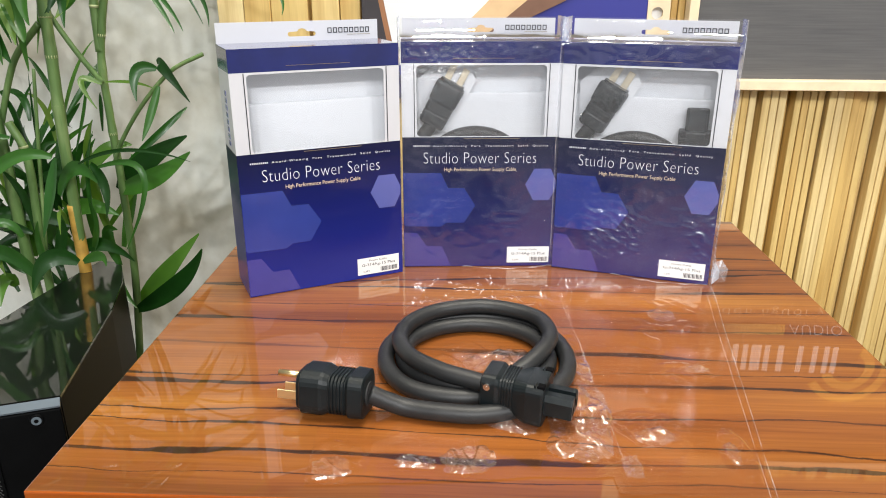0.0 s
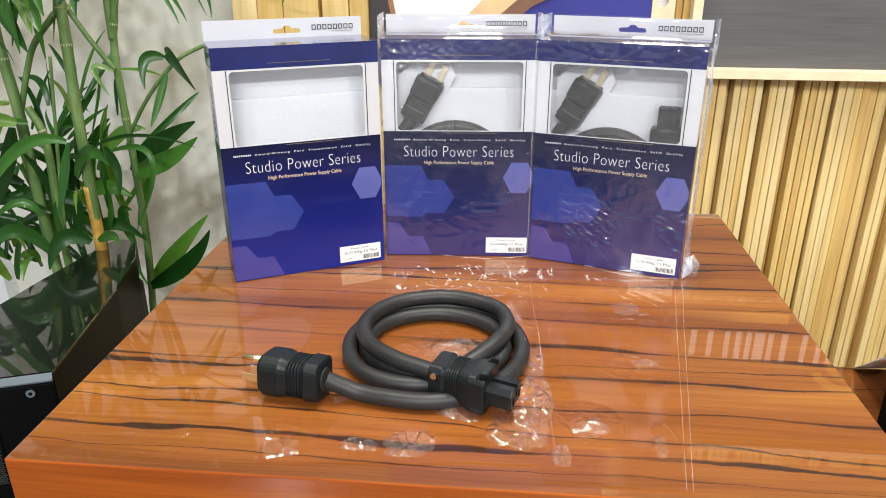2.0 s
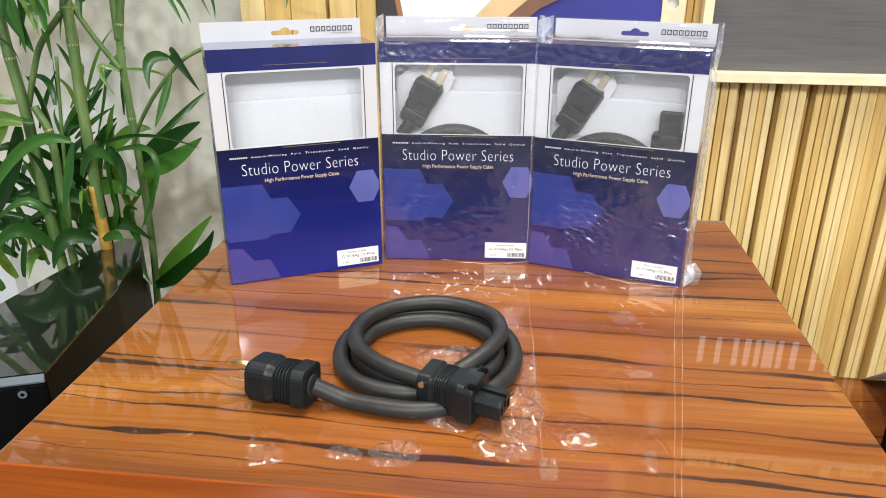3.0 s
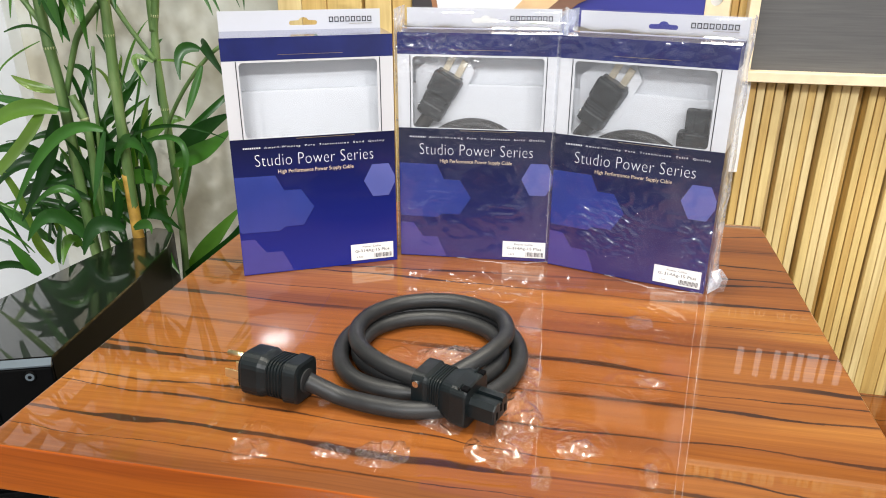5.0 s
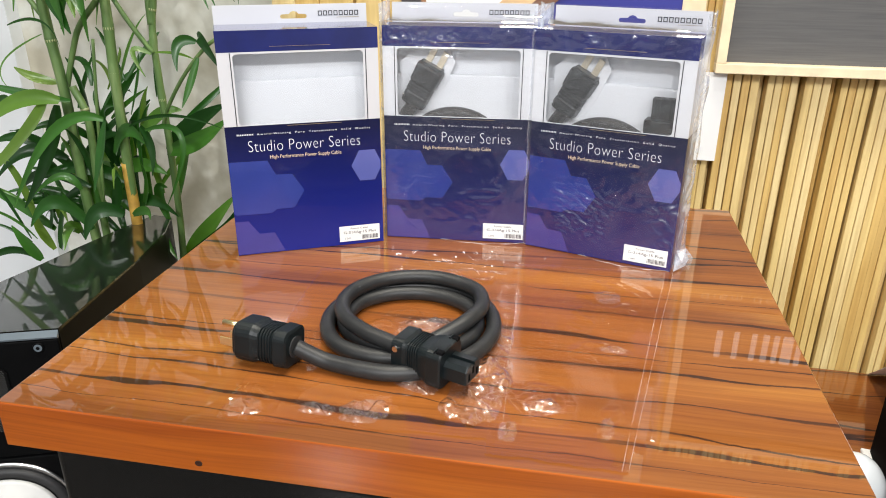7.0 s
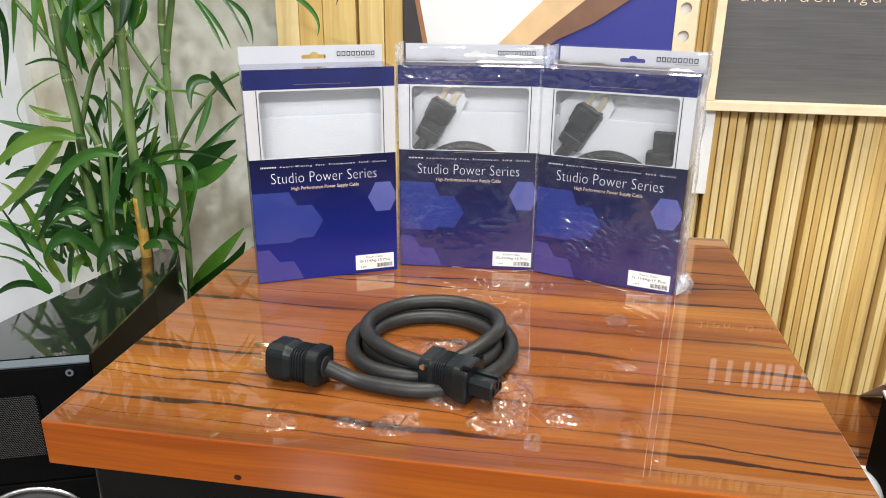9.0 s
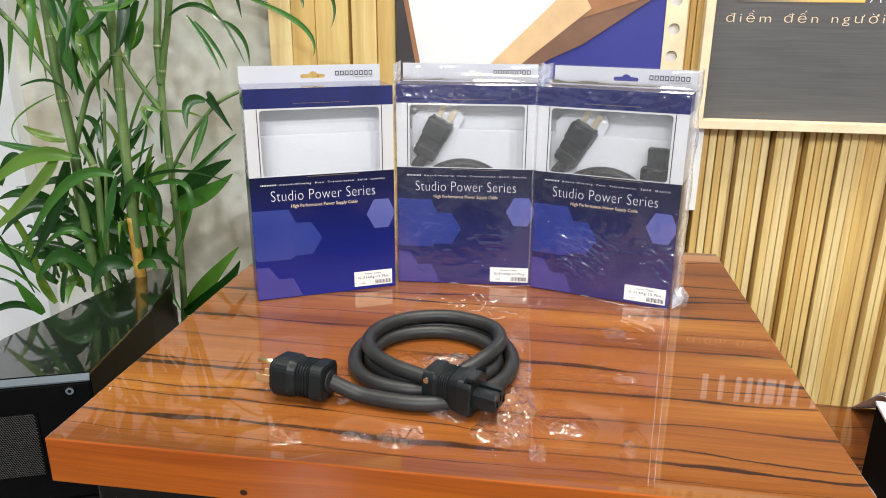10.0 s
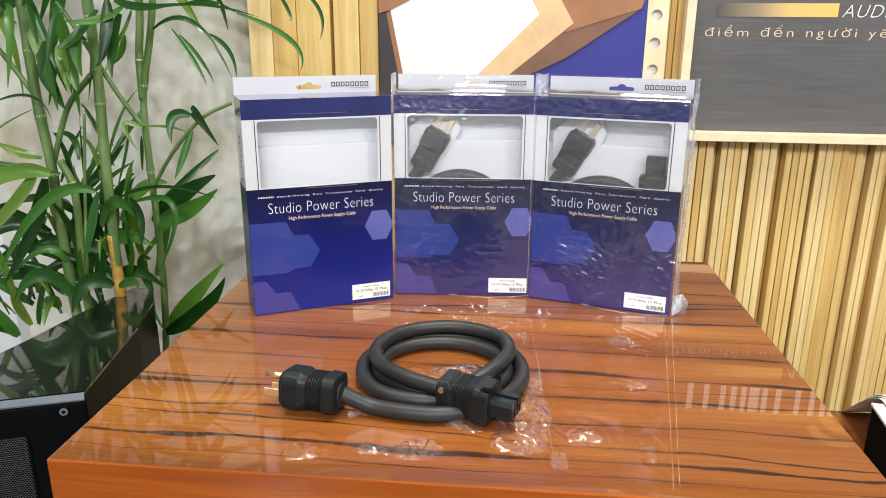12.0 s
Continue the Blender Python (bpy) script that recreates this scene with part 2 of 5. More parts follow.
M_PLUG = plain("black_nylon", (0.0042, 0.0072, 0.0084), 0.42, vary=0.25, scale=60, bump=0.12, Specular_IOR_Level=0.32)
M_GOLD = plain("gold_plate", (0.93, 0.74, 0.40), 0.3, 1.0, vary=0.05, scale=60, bump=0.02)
M_PALE_GOLD = plain("pale_gold_plate", (0.86, 0.76, 0.56), 0.4, 0.8, vary=0.05, scale=60, bump=0.02)
M_STEEL = plain("steel", (0.6, 0.6, 0.6), 0.25, 1.0, vary=0.08, scale=60, bump=0.02)
M_WHITE_CARD = plain("white_card", (0.63, 0.64, 0.67), 0.3, vary=0.03, scale=12, bump=0.03, coat=0.4, Coat_Roughness=0.1)
M_TRAY = plain("white_tray", (0.79, 0.81, 0.84), 0.45, vary=0.03, scale=15, bump=0.04)
M_INK_BLACK = plain("black_ink", (0.012, 0.012, 0.02), 0.35, vary=0.1, bump=0.0)
M_INK_WHITE = plain("white_ink", (0.85, 0.86, 0.9), 0.35, vary=0.02, bump=0.0)
M_INK_CREAM = plain("cream_ink", (0.80, 0.64, 0.46), 0.35, vary=0.02, bump=0.0)
M_INK_GOLD = plain("gold_ink", (0.30, 0.24, 0.13), 0.35, 0.3, vary=0.1, bump=0.0)
M_BLUE = print_blue("blue_print", (0.005, 0.007, 0.042), (0.007, 0.012, 0.125), (0.011, 0.019, 0.21))
M_BLUE_DARK = print_blue("dark_blue_print", (0.006, 0.009, 0.040), (0.010, 0.014, 0.090), (0.018, 0.019, 0.142))
M_BAND = plain("blue_band", (0.007, 0.013, 0.115), 0.2, vary=0.2, scale=30, bump=0.02, coat=0.8, Coat_Roughness=0.05)
M_HEX = plain("pale_blue_ink", (0.095, 0.115, 0.37), 0.25, vary=0.08, scale=20, bump=0.0, coat=0.5, Coat_Roughness=0.06)
M_HEX_MID = plain("middle_blue_ink", (0.026, 0.045, 0.25), 0.25, vary=0.08, scale=20, bump=0.0, coat=0.5, Coat_Roughness=0.06)
M_HEX_LOW = plain("violet_blue_ink", (0.048, 0.046, 0.25), 0.25, vary=0.08, scale=20, bump=0.0, coat=0.5, Coat_Roughness=0.06)
M_DOME = plain("white_gloss_plastic", (0.60, 0.64, 0.68), 0.25, vary=0.03, scale=30, bump=0.01, coat=0.6, Coat_Roughness=0.08)
M_LABEL = plain("label_paper", (0.82, 0.82, 0.80), 0.5, vary=0.02, scale=40, bump=0.02)
# its haze and veil paint in a cool ceiling reflection
M_WINDOW = clear_film("window_film", 0.035, 0.05, 8, veil_haze=0.06)
M_WRAP = clear_film("crinkled_wrap", 0.012, 0.45, 30, 0.004, 0.10, 0.03)
M_WRAP_TIGHT = clear_film("tight_wrap", 0.01, 0.25, 30, 0.002, 0.03, 0.02)
M_SLEEVE = clear_film("sleeve_film", 0.0, 0.12, 45, 0.001, 0.085, 0.0, 0.95)
M_FILM_EDGE = film_edge("film_edge")
M_WRAP_SIDE = clear_film("side_wrap", 0.0, 0.3, 25, 0.002, 0.12, 1.3, 0.35)
M_CRUMPLE = clear_film("crumpled_film", 0.025, 0.15, 70, 0.001, 0.14, 0.07, 2.2)
M_CORNER = clear_film("folded_corner", 0.05, 0.6, 60, 0.004, 0.12, 0.9)
M_LEAF = leaf_green("leaf_green")
M_STALK = stalk_green("stalk_green")
M_DRY = plain("dry_sheath", (0.42, 0.25, 0.045), 0.55, vary=0.45, scale=45, bump=0.2)
M_NODE = plain("pale_node", (0.36, 0.40, 0.20), 0.5, vary=0.15, scale=60)
M_POT = plain("pot_grey", (0.14, 0.13, 0.12), 0.6, vary=0.15, scale=15)
M_SOIL = plain("soil", (0.05, 0.035, 0.025), 0.9, vary=0.4, scale=60, bump=0.5)
def brushed_board():
    n = Nodes("charcoal_board")
    grain = n.noise(n.coords((9, 9, 260)), 1.0, 4, 0.65)
    cloud = n.noise(n.coords((5, 5, 9)), 1.0, 3)
    col = n.mix(0.5, n.ramp(grain, (0.3, (0.072, 0.072, 0.076)), (0.7, (0.132, 0.131, 0.133))), n.ramp(cloud, (0.3, (0.070, 0.070, 0.073)), (0.7, (0.100, 0.099, 0.100))))
    n.set(Base_Color=col, Roughness=0.6)
    return n.bump(grain, 0.15, 0.0006).mat


M_SIGN = brushed_board()
M_FRAME = plain("pale_frame_wood", (0.80, 0.66, 0.45), 0.45, vary=0.1, scale=35, bump=0.05)
M_POSTER_WHITE = plain("poster_white", (0.80, 0.82, 0.84), 0.4, vary=0.02, scale=6, bump=0.0)
M_POSTER_BLUE = plain("poster_blue", (0.035, 0.04, 0.26), 0.4, vary=0.06, scale=8, bump=0.0)
M_POSTER_DARK = plain("poster_dark", (0.045, 0.04, 0.045), 0.45, vary=0.1, scale=20, bump=0.0)
M_POSTER_OAK = plain("poster_oak", (0.72, 0.50, 0.28), 0.4, vary=0.12, scale=25, bump=0.0)
M_POSTER_BROWN = plain("poster_brown", (0.34, 0.16, 0.075), 0.4, vary=0.15, scale=25, bump=0.0)
M_POSTER_SHADE = plain("poster_shade", (0.20, 0.105, 0.07), 0.4, vary=0.15, scale=25, bump=0.0)
M_GOLD_PAINT = plain("ochre_paint", (0.72, 0.46, 0.13), 0.5, vary=0.05, scale=20, bump=0.0)
def fading_bar():
    n = Nodes("fading_ochre")
    px = n.add("ShaderNodeSeparateXYZ", Vector=n.coords()).outputs[0]
    n.set(Base_Color=n.ramp(n.math("DIVIDE", n.math("SUBTRACT", px, 0.33), 0.175), (0.0, (0.062, 0.062, 0.066)), (0.35, (0.30, 0.24, 0.15)), (0.6, (0.70, 0.47, 0.17)), (1.0, (0.78, 0.50, 0.13))), Roughness=0.5)
    return n.mat


M_FADE = fading_bar()
M_PAPER = plain("white_paper", (0.82, 0.82, 0.82), 0.6, vary=0.02, scale=10, bump=0.02)


def cable_jacket():
    n = Nodes("braided_jacket")
    v = n.coords((1, 1, 1))
    weave = n.noise(v, 900.0, 2)
    n.set(Base_Color=n.ramp(n.noise(v, 60.0, 3), (0.3, (0.0115, 0.0122, 0.013)), (0.7, (0.020, 0.0208, 0.0215))), Roughness=0.45, Specular_IOR_Level=0.4)
    return n.bump(weave, 0.3, 0.0004).mat


M_CABLE = cable_jacket()


# ---- builders ----
def mesh_of(bm, name, material, smooth=False):
    data = bpy.data.meshes.new(name)
    bmesh.ops.recalc_face_normals(bm, faces=bm.faces[:])
    for f in bm.faces:
        f.smooth = smooth
    bm.to_mesh(data)
    bm.free()
    for m in material if isinstance(material, tuple) else (material,):
        data.materials.append(m)
    return data


def part(name, bm, material, parent, label="", smooth=False, m=None):
    ob = new(name, mesh_of(bm, name, material, smooth))
    ob.parent = parent
    if m is not None:
        ob.matrix_basis = m
    return tagged(ob, label)


def thing(name, label, category, m=None, group="", kind=""):
    ob = new(name)
    if m is not None:
        ob.matrix_basis = m
    return tagged(ob, label, category, group, kind)


def structure(name, bm, material, label):
    return tagged(new(name, mesh_of(bm, name, material)), label, name.split("_")[0], kind="structure")


def block(x0, x1, y0, y1, z0, z1, bevel=0.0, segments=2, bm=None):
    bm = bm or bmesh.new()
    r = bmesh.ops.create_cube(bm, size=1.0)
    vs = r["verts"]
    for v in vs:
        v.co = Vector(((x0 + x1) / 2 + v.co.x * (x1 - x0), (y0 + y1) / 2 + v.co.y * (y1 - y0), (z0 + z1) / 2 + v.co.z * (z1 - z0)))
    if bevel:
        es = list({e for v in vs for e in v.link_edges})
        bmesh.ops.bevel(bm, geom=es, offset=bevel, segments=segments, affect="EDGES", profile=0.5)
    return bm


def rounded(x0, x1, z0, z1, r, n=5):
    """A rectangle's outline with rounded corners, anticlockwise."""
    pts = []
    for cx, cz, a in ((x1 - r, z0 + r, -90), (x1 - r, z1 - r, 0), (x0 + r, z1 - r, 90), (x0 + r, z0 + r, 180)):
        for i in range(n + 1):
            t = radians(a + 90 * i / n)
            pts.append((cx + r * math.cos(t), cz + r * math.sin(t)))
    return pts


def plate(outline, y0, y1, holes=(), bm=None):
    """An upright plate between y0 and y1 with an outline in x and z, and holes through it."""
    bm = bm or bmesh.new()
    edges = []
    for loop in (outline, *holes):
        vs = [bm.verts.new((x, y0, z)) for x, z in loop]
        edges += [bm.edges.new((vs[i], vs[(i + 1) % len(vs)])) for i in range(len(vs))]
    if holes:
        faces = [g for g in bmesh.ops.triangle_fill(bm, edges=edges, use_beauty=True)["geom"] if isinstance(g, bmesh.types.BMFace)]
    else:
        faces = [bm.faces.new(vs)]
    if abs(y1 - y0) > 1e-6:
        moved = bmesh.ops.extrude_face_region(bm, geom=faces)["geom"]
        for v in moved:
            if isinstance(v, bmesh.types.BMVert):
                v.co.y = y1
    return bm


def rod(p0, p1, r0, r1=None, sides=12, bm=None):
    bm = bm or bmesh.new()
    p0, p1 = Vector(p0), Vector(p1)
    m = Matrix.Translation((p0 + p1) / 2) @ (p1 - p0).to_track_quat("Z", "Y").to_matrix().to_4x4()
    bmesh.ops.create_cone(bm, cap_ends=True, segments=sides, radius1=r0, radius2=r0 if r1 is None else r1, depth=(p1 - p0).length, matrix=m)
    return bm


def smooth_path(points, steps):
    """Points on a Catmull-Rom curve through the given ones."""
    pts = [Vector(p) for p in points]
    pts = [2 * pts[0] - pts[1]] + pts + [2 * pts[-1] - pts[-2]]
    out = []
    for i in range(1, len(pts) - 2):
        a, b, c, d = pts[i - 1:i + 3]
        for k in range(steps):
            t = k / steps
            out.append(0.5 * (2 * b + (c - a) * t + (2 * a - 5 * b + 4 * c - d) * t * t + (3 * b - a - 3 * c + d) * t ** 3))
    out.append(pts[-2])
    return out


def tube(path, radius, sides=12, bm=None):
    """A tube along a path; radius is a number or a function of the share of the way."""
    bm = bm or bmesh.new()
    rings, up = [], Vector((0.13, 0.2, 0.97))
    for i, p in enumerate(path):
        t = (path[min(i + 1, len(path) - 1)] - path[max(i - 1, 0)]).normalized()
        a = (up - t * up.dot(t)).normalized()
        b = t.cross(a)
        up = a
        r = radius(i / (len(path) - 1)) if callable(radius) else radius
        rings.append([bm.verts.new(p + r * (math.cos(k * math.tau / sides) * a + math.sin(k * math.tau / sides) * b)) for k in range(sides)])
    for q, s in zip(rings, rings[1:]):
        for k in range(sides):
            bm.faces.new((q[k], q[(k + 1) % sides], s[(k + 1) % sides], s[k]))
    bm.faces.new(rings[0][::-1])
    bm.faces.new(rings[-1])
    return bm


def lofted(sections, bm=None):
    """Closed skin through outlines of equal length, each a list of points."""
    bm = bm or bmesh.new()
    rings = [[bm.verts.new(p) for p in s] for s in sections]
    for q, s in zip(rings, rings[1:]):
        for k in range(len(q)):
            bm.faces.new((q[k], q[(k + 1) % len(q)], s[(k + 1) % len(q)], s[k]))
    bm.faces.new(rings[0][::-1])
    bm.faces.new(rings[-1])
    return bm


def writing(name, body, x0, x1, z, height, material, parent, y=-0.0004, label="", slant=0.0, thin=0.0, space=1.0):
    """Raised lettering that faces -y, from x0 to x1 on the base line z, with capitals of the given height (0: by the width)."""
    curve = bpy.data.curves.new(name, "FONT")
    curve.body, curve.size, curve.resolution_u = body, 1.0, 3
    curve.shear = slant
    curve.offset = thin
    curve.space_character = space
    ob = bpy.data.objects.new(name, curve)
    data = bpy.data.meshes.new_from_object(ob)
    bpy.data.objects.remove(ob)
    xs = [v.co.x for v in data.vertices]
    lo, k = min(xs), (x1 - x0) / (max(xs) - min(xs))
    kz = height / 0.70 if height else k
    for v in data.vertices:
        v.co = Vector((x0 + (v.co.x - lo) * k, y, z + v.co.y * kz))
    data.materials.clear()
    data.materials.append(material)
    made = new(name, data)
    made.parent = parent
    return tagged(made, label)


def bars(name, spans, z0, z1, material, parent, y=-0.0004, label=""):
    """Writing or a mark as plain bars: spans of x between z0 and z1."""
    bm = bmesh.new()
    for a, b in spans:
        plate([(a, z0), (b, z0), (b, z1), (a, z1)], y, y + 0.0002, bm=bm)
    return part(name, bm, material, parent, label)


def frames(name, spans, z0, z1, line, material, parent, y, label=""):
    """A mark as a row of plain hollow rectangles."""
    bm = bmesh.new()
    for p, q in spans:
        plate([(p, z0), (q, z0), (q, z1), (p, z1)], y, y + 0.0002, [[(p + line, z0 + line), (q - line, z0 + line), (q - line, z1 - line), (p + line, z1 - line)]], bm=bm)
    return part(name, bm, material, parent, label)


# ---- the room ----
WALL = 1.185
structure("floor", block(-2.6, 2.6, -4.6, WALL + 0.2, -0.1, 0), M_FLOOR, "pale stone-tiled shop floor")
structure("ceiling", block(-2.6, 2.6, -4.6, WALL + 0.2, 2.7, 2.8), M_CEILING, "white painted ceiling")
structure("wall_south", block(-2.6, 2.6, -4.7, -4.6, 0, 2.7), M_GREY_WALL, "grey painted wall")
structure("wall_east", block(2.6, 2.7, -4.6, WALL + 0.2, 0, 2.7), M_GREY_WALL, "grey painted wall")
structure("wall_west", block(-2.7, -2.6, -4.6, WALL + 0.2, 0, 2.7), M_GREY_WALL, "grey painted wall")
structure("wall_north", block(-0.93, 2.6, WALL, WALL + 0.1, 0, 2.7), M_CONCRETE, "mottled grey-beige plaster wall behind the plant")
structure("wall_north_2", block(-2.6, -0.93, WALL - 0.03, WALL + 0.1, 0, 2.7), M_WHITE_WALL, "bright white wall beside the plaster")

# ---- slatted panel on the wall ----
panel = thing("slat_panel", "wall panel of upright pale wooden slats in uneven depths", "wall panel", kind="structure")
part("backing", block(-0.411, 1.6, WALL - 0.004, WALL - 0.001, 0.02, 1.302), M_DARK_GAP, panel, "dark backing board")
rs = random.Random(4)
slat_cache = {}


def slat(x, w, d):
    key = (round(w * 1000), round(d * 1000))
    if key not in slat_cache:
        slat_cache[key] = mesh_of(block(0, w, -d, 0, 0.03, 1.30, 0.0008, 1), "slat", M_SLAT)
    ob = new("slat", slat_cache[key])
    ob.parent = panel
    ob.matrix_basis = pose(x, WALL - 0.005, 0)


for x0, x1, d in ((-0.411, -0.3712, 0.036), (-0.3697, -0.3295, 0.038), (-0.3285, -0.2725, 0.036), (-0.2655, -0.2243, 0.040), (-0.2228, -0.1925, 0.038)):
    slat(x0, x1 - x0, d)
slat(-0.2725, 0.007, 0.012)


def slat_group(x0, x1, d, wide=0.0116):
    """Narrow slats side by side from x0 to x1."""
    count = max(1, round((x1 - x0) / wide))
    for i in range(count):
        slat(x0 + (x1 - x0) * i / count, (x1 - x0) / count - rs.choice((0.0006, 0.0008, 0.0011)), d + rs.choice((0, 0, 0.001, -0.001)))


# deep gaps between the groups, each with a low slat at its foot
gaps = [(-0.192, -0.186), (-0.13, -0.12), (-0.07, -0.058), (0.0, 0.012), (0.055, 0.063), (0.12, 0.134), (0.19, 0.20), (0.248, 0.256), (0.298, 0.304), (0.3535, 0.3643), (0.4073, 0.4153), (0.4517, 0.4667), (0.5105, 0.5125), (0.5600, 0.5615),
        (0.585, 0.5953), (0.6141, 0.632), (0.69, 0.70), (0.75, 0.765), (0.81, 0.82), (0.88, 0.895), (0.95, 0.96), (1.02, 1.03), (1.09, 1.105), (1.17, 1.18), (1.25, 1.26)]
for (_, b), (c, d) in zip(gaps, gaps[1:]):
    slat_group(b, c - 0.0006, rs.choice((0.034, 0.037, 0.040, 0.043)))
    if d - c > 0.004:
        slat_group(c + 0.0006, d - 0.0008, rs.choice((0.010, 0.016, 0.022)), 0.008)

structure("wall_upper_2", block(-0.93, -0.4112, WALL - 0.012, WALL - 0.0005, 1.34, 2.699), M_UPPER, "warm grey painted wall above the plaster")
structure("wall_upper", block(-0.411, 2.5, WALL - 0.012, WALL - 0.0005, 1.303, 2.699), M_UPPER, "warm grey painted wall above the slats")

# ---- poster and sign ----
PY = 1.130


def flat(name, pts, lift, material, parent, label=""):
    return part(name, plate(pts, PY - lift, PY - lift + 0.0006), material, parent, label)


poster = thing("poster", "poster of a wooden hexagon on a blue ground", "poster")
part("board", block(-0.188, 0.229, PY, PY + 0.004, 0.78, 1.42), M_POSTER_BLUE, poster)
flat("dark_edge", [(-0.188, 0.78), (-0.12, 0.78), (-0.14, 0.84), (-0.176, 0.99), (-0.188, 0.989)], 0.001, M_POSTER_DARK, poster, "dark strip")
flat("beam_left", [(-0.176, 0.989), (-0.169, 0.994), (-0.150, 0.896), (-0.137, 0.83), (-0.145, 0.83), (-0.158, 0.896)], 0.0016, M_POSTER_BROWN, poster, "brown timber edge")
flat("white_field", [(-0.169, 0.994), (-0.150, 0.896), (-0.137, 0.83), (-0.09, 0.835), (-0.028, 0.897), (0.066, 0.989), (0.02, 1.075), (-0.03, 1.06)], 0.0022, M_POSTER_WHITE, poster, "white field")
flat("beam_top", [(-0.188, 0.989), (-0.169, 0.994), (-0.03, 1.06), (-0.06, 1.085), (-0.188, 1.02)], 0.0028, M_POSTER_BROWN, poster, "brown timber")
flat("beam_oak", [(-0.09, 0.835), (-0.05, 0.835), (0.023, 0.898), (0.119, 0.976), (0.075, 1.05), (0.04, 1.04), (0.066, 0.989), (-0.028, 0.897)], 0.0030, M_POSTER_OAK, poster, "light oak timber")
flat("beam_brown", [(0.119, 0.976), (0.106, 0.962), (0.220, 0.998), (0.224, 1.012), (0.16, 1.07), (0.075, 1.05)], 0.0034, M_POSTER_BROWN, poster, "brown timber")
flat("beam_shade", [(0.023, 0.898), (-0.05, 0.835), (-0.02, 0.835), (0.056, 0.898), (0.109, 0.923), (0.220, 0.998), (0.119, 0.976)], 0.0026, M_POSTER_SHADE, poster, "shaded timber")

strip = thing("peg_strip", "pale plywood strip with round holes", "wooden strip")
holes = [[(0.2365 + 0.0085 * math.cos(i * math.tau / 16), z + 0.0085 * math.sin(i * math.tau / 16)) for i in range(16)] for z in (0.826, 0.867, 0.907, 0.947, 0.988, 1.029, 1.07)]
part("ply", plate([(0.2292, 0.80), (0.262, 0.80), (0.258, 1.40), (0.2292, 1.40)], PY - 0.002, PY + 0.006, [[(px + 0.007, pz) for px, pz in hl] for hl in holes]), M_FRAME, strip)
part("backing", block(0.2292, 0.262, PY + 0.0075, PY + 0.009, 0.80, 1.40), M_POSTER_WHITE, strip)

SIGN_TOP = 1.255
sign = thing("sign_board", "charcoal sign board in a pale wooden frame", "sign")
part("board", block(0.298, 0.92, 1.128, 1.134, 0.815, SIGN_TOP - 0.013), M_SIGN, sign)
part("rail", block(0.284, 0.935, 1.108, 1.134, 0.801, 0.815, 0.001), M_FRAME, sign)
part("rail", block(0.284, 0.935, 1.108, 1.134, SIGN_TOP - 0.013, SIGN_TOP, 0.001), M_FRAME, sign)
part("stile", block(0.284, 0.2975, 1.1085, 1.1335, 0.8152, SIGN_TOP - 0.0132, 0.001), M_FRAME, sign)
part("stile", block(0.9215, 0.935, 1.1085, 1.1335, 0.8152, SIGN_TOP - 0.0132, 0.001), M_FRAME, sign)
SY = 1.1274
writing("lettering", "điểm đến người yê", 0.317, 0.578, 0.958, 0.0128, M_INK_CREAM, sign, SY, "small cream lettering", thin=-0.012, space=1.3)
writing("lettering", "AUDIO", 0.511, 0.598, 0.986, 0.0190, M_INK_WHITE, sign, SY, "white lettering", 0.25, -0.018, 1.1)
part("colour_bar", plate([(0.330, 0.9865), (0.505, 0.9865), (0.505, 1.006), (0.330, 1.006)], SY, SY + 0.0003), M_FADE, sign, "ochre bar that fades into the board")
bars("mark", [(0.351, 0.361), (0.379, 0.388), (0.407, 0.416), (0.425, 0.435), (0.442, 0.451), (0.456, 0.473), (0.478, 0.487), (0.500, 0.510), (0.533, 0.542), (0.557, 0.566), (0.576, 0.585), (0.590, 0.599)], 1.024, 1.074, M_INK_WHITE, sign, SY, "large white mark of plain bars")
arc = bmesh.new()
for r0, r1, a0, a1 in ((0.028, 0.044, -160, 60), (0.055, 0.070, -150, 45)):
    ring = [(0.620 + r1 * math.cos(radians(a0 + (a1 - a0) * i / 24)), 1.062 - r1 * math.sin(radians(a0 + (a1 - a0) * i / 24))) for i in range(25)]
    ring += [(0.620 + r0 * math.cos(radians(a1 - (a1 - a0) * i / 24)), 1.062 - r0 * math.sin(radians(a1 - (a1 - a0) * i / 24))) for i in range(25)]
    plate(ring, SY, SY + 0.0003, bm=arc)
part("mark", arc, M_GOLD_PAINT, sign, "ochre ring segments")

hung = thing("paper_sheet", "plain white paper sheet hung on the slats", "paper")
part("sheet", block(0.225, 0.304, 1.1235, 1.1245, 0.667, 0.800), M_PAPER, hung)

# ---- the stand with the lacquered top ----
stand = thing("display_stand", "low display stand with a lacquered wooden top", "stand")
corners = ((-0.2455, 0.3085), (0.2925, 0.3215), (0.2775, 0.8000), (-0.2560, 0.7900))
bm = bmesh.new()
low = [bm.verts.new((px, py, 0.665)) for px, py in corners]
top = [bm.verts.new((px, py, 0.700)) for px, py in corners]
bm.faces.new(low[::-1])
bm.faces.new(top)
for i in range(4):
    bm.faces.new((low[i], low[(i + 1) % 4], top[(i + 1) % 4], top[i]))
bmesh.ops.bevel(bm, geom=bm.edges[:], offset=0.0014, segments=3, affect="EDGES", profile=0.5)
bm.normal_update()
for f in bm.faces:
    f.material_index = 0 if f.normal.z > 0.9 else 1
part("wooden_top", bm, (M_WOOD, M_WOOD_EDGE), stand, "glossy orange-brown wood with dark streaks")
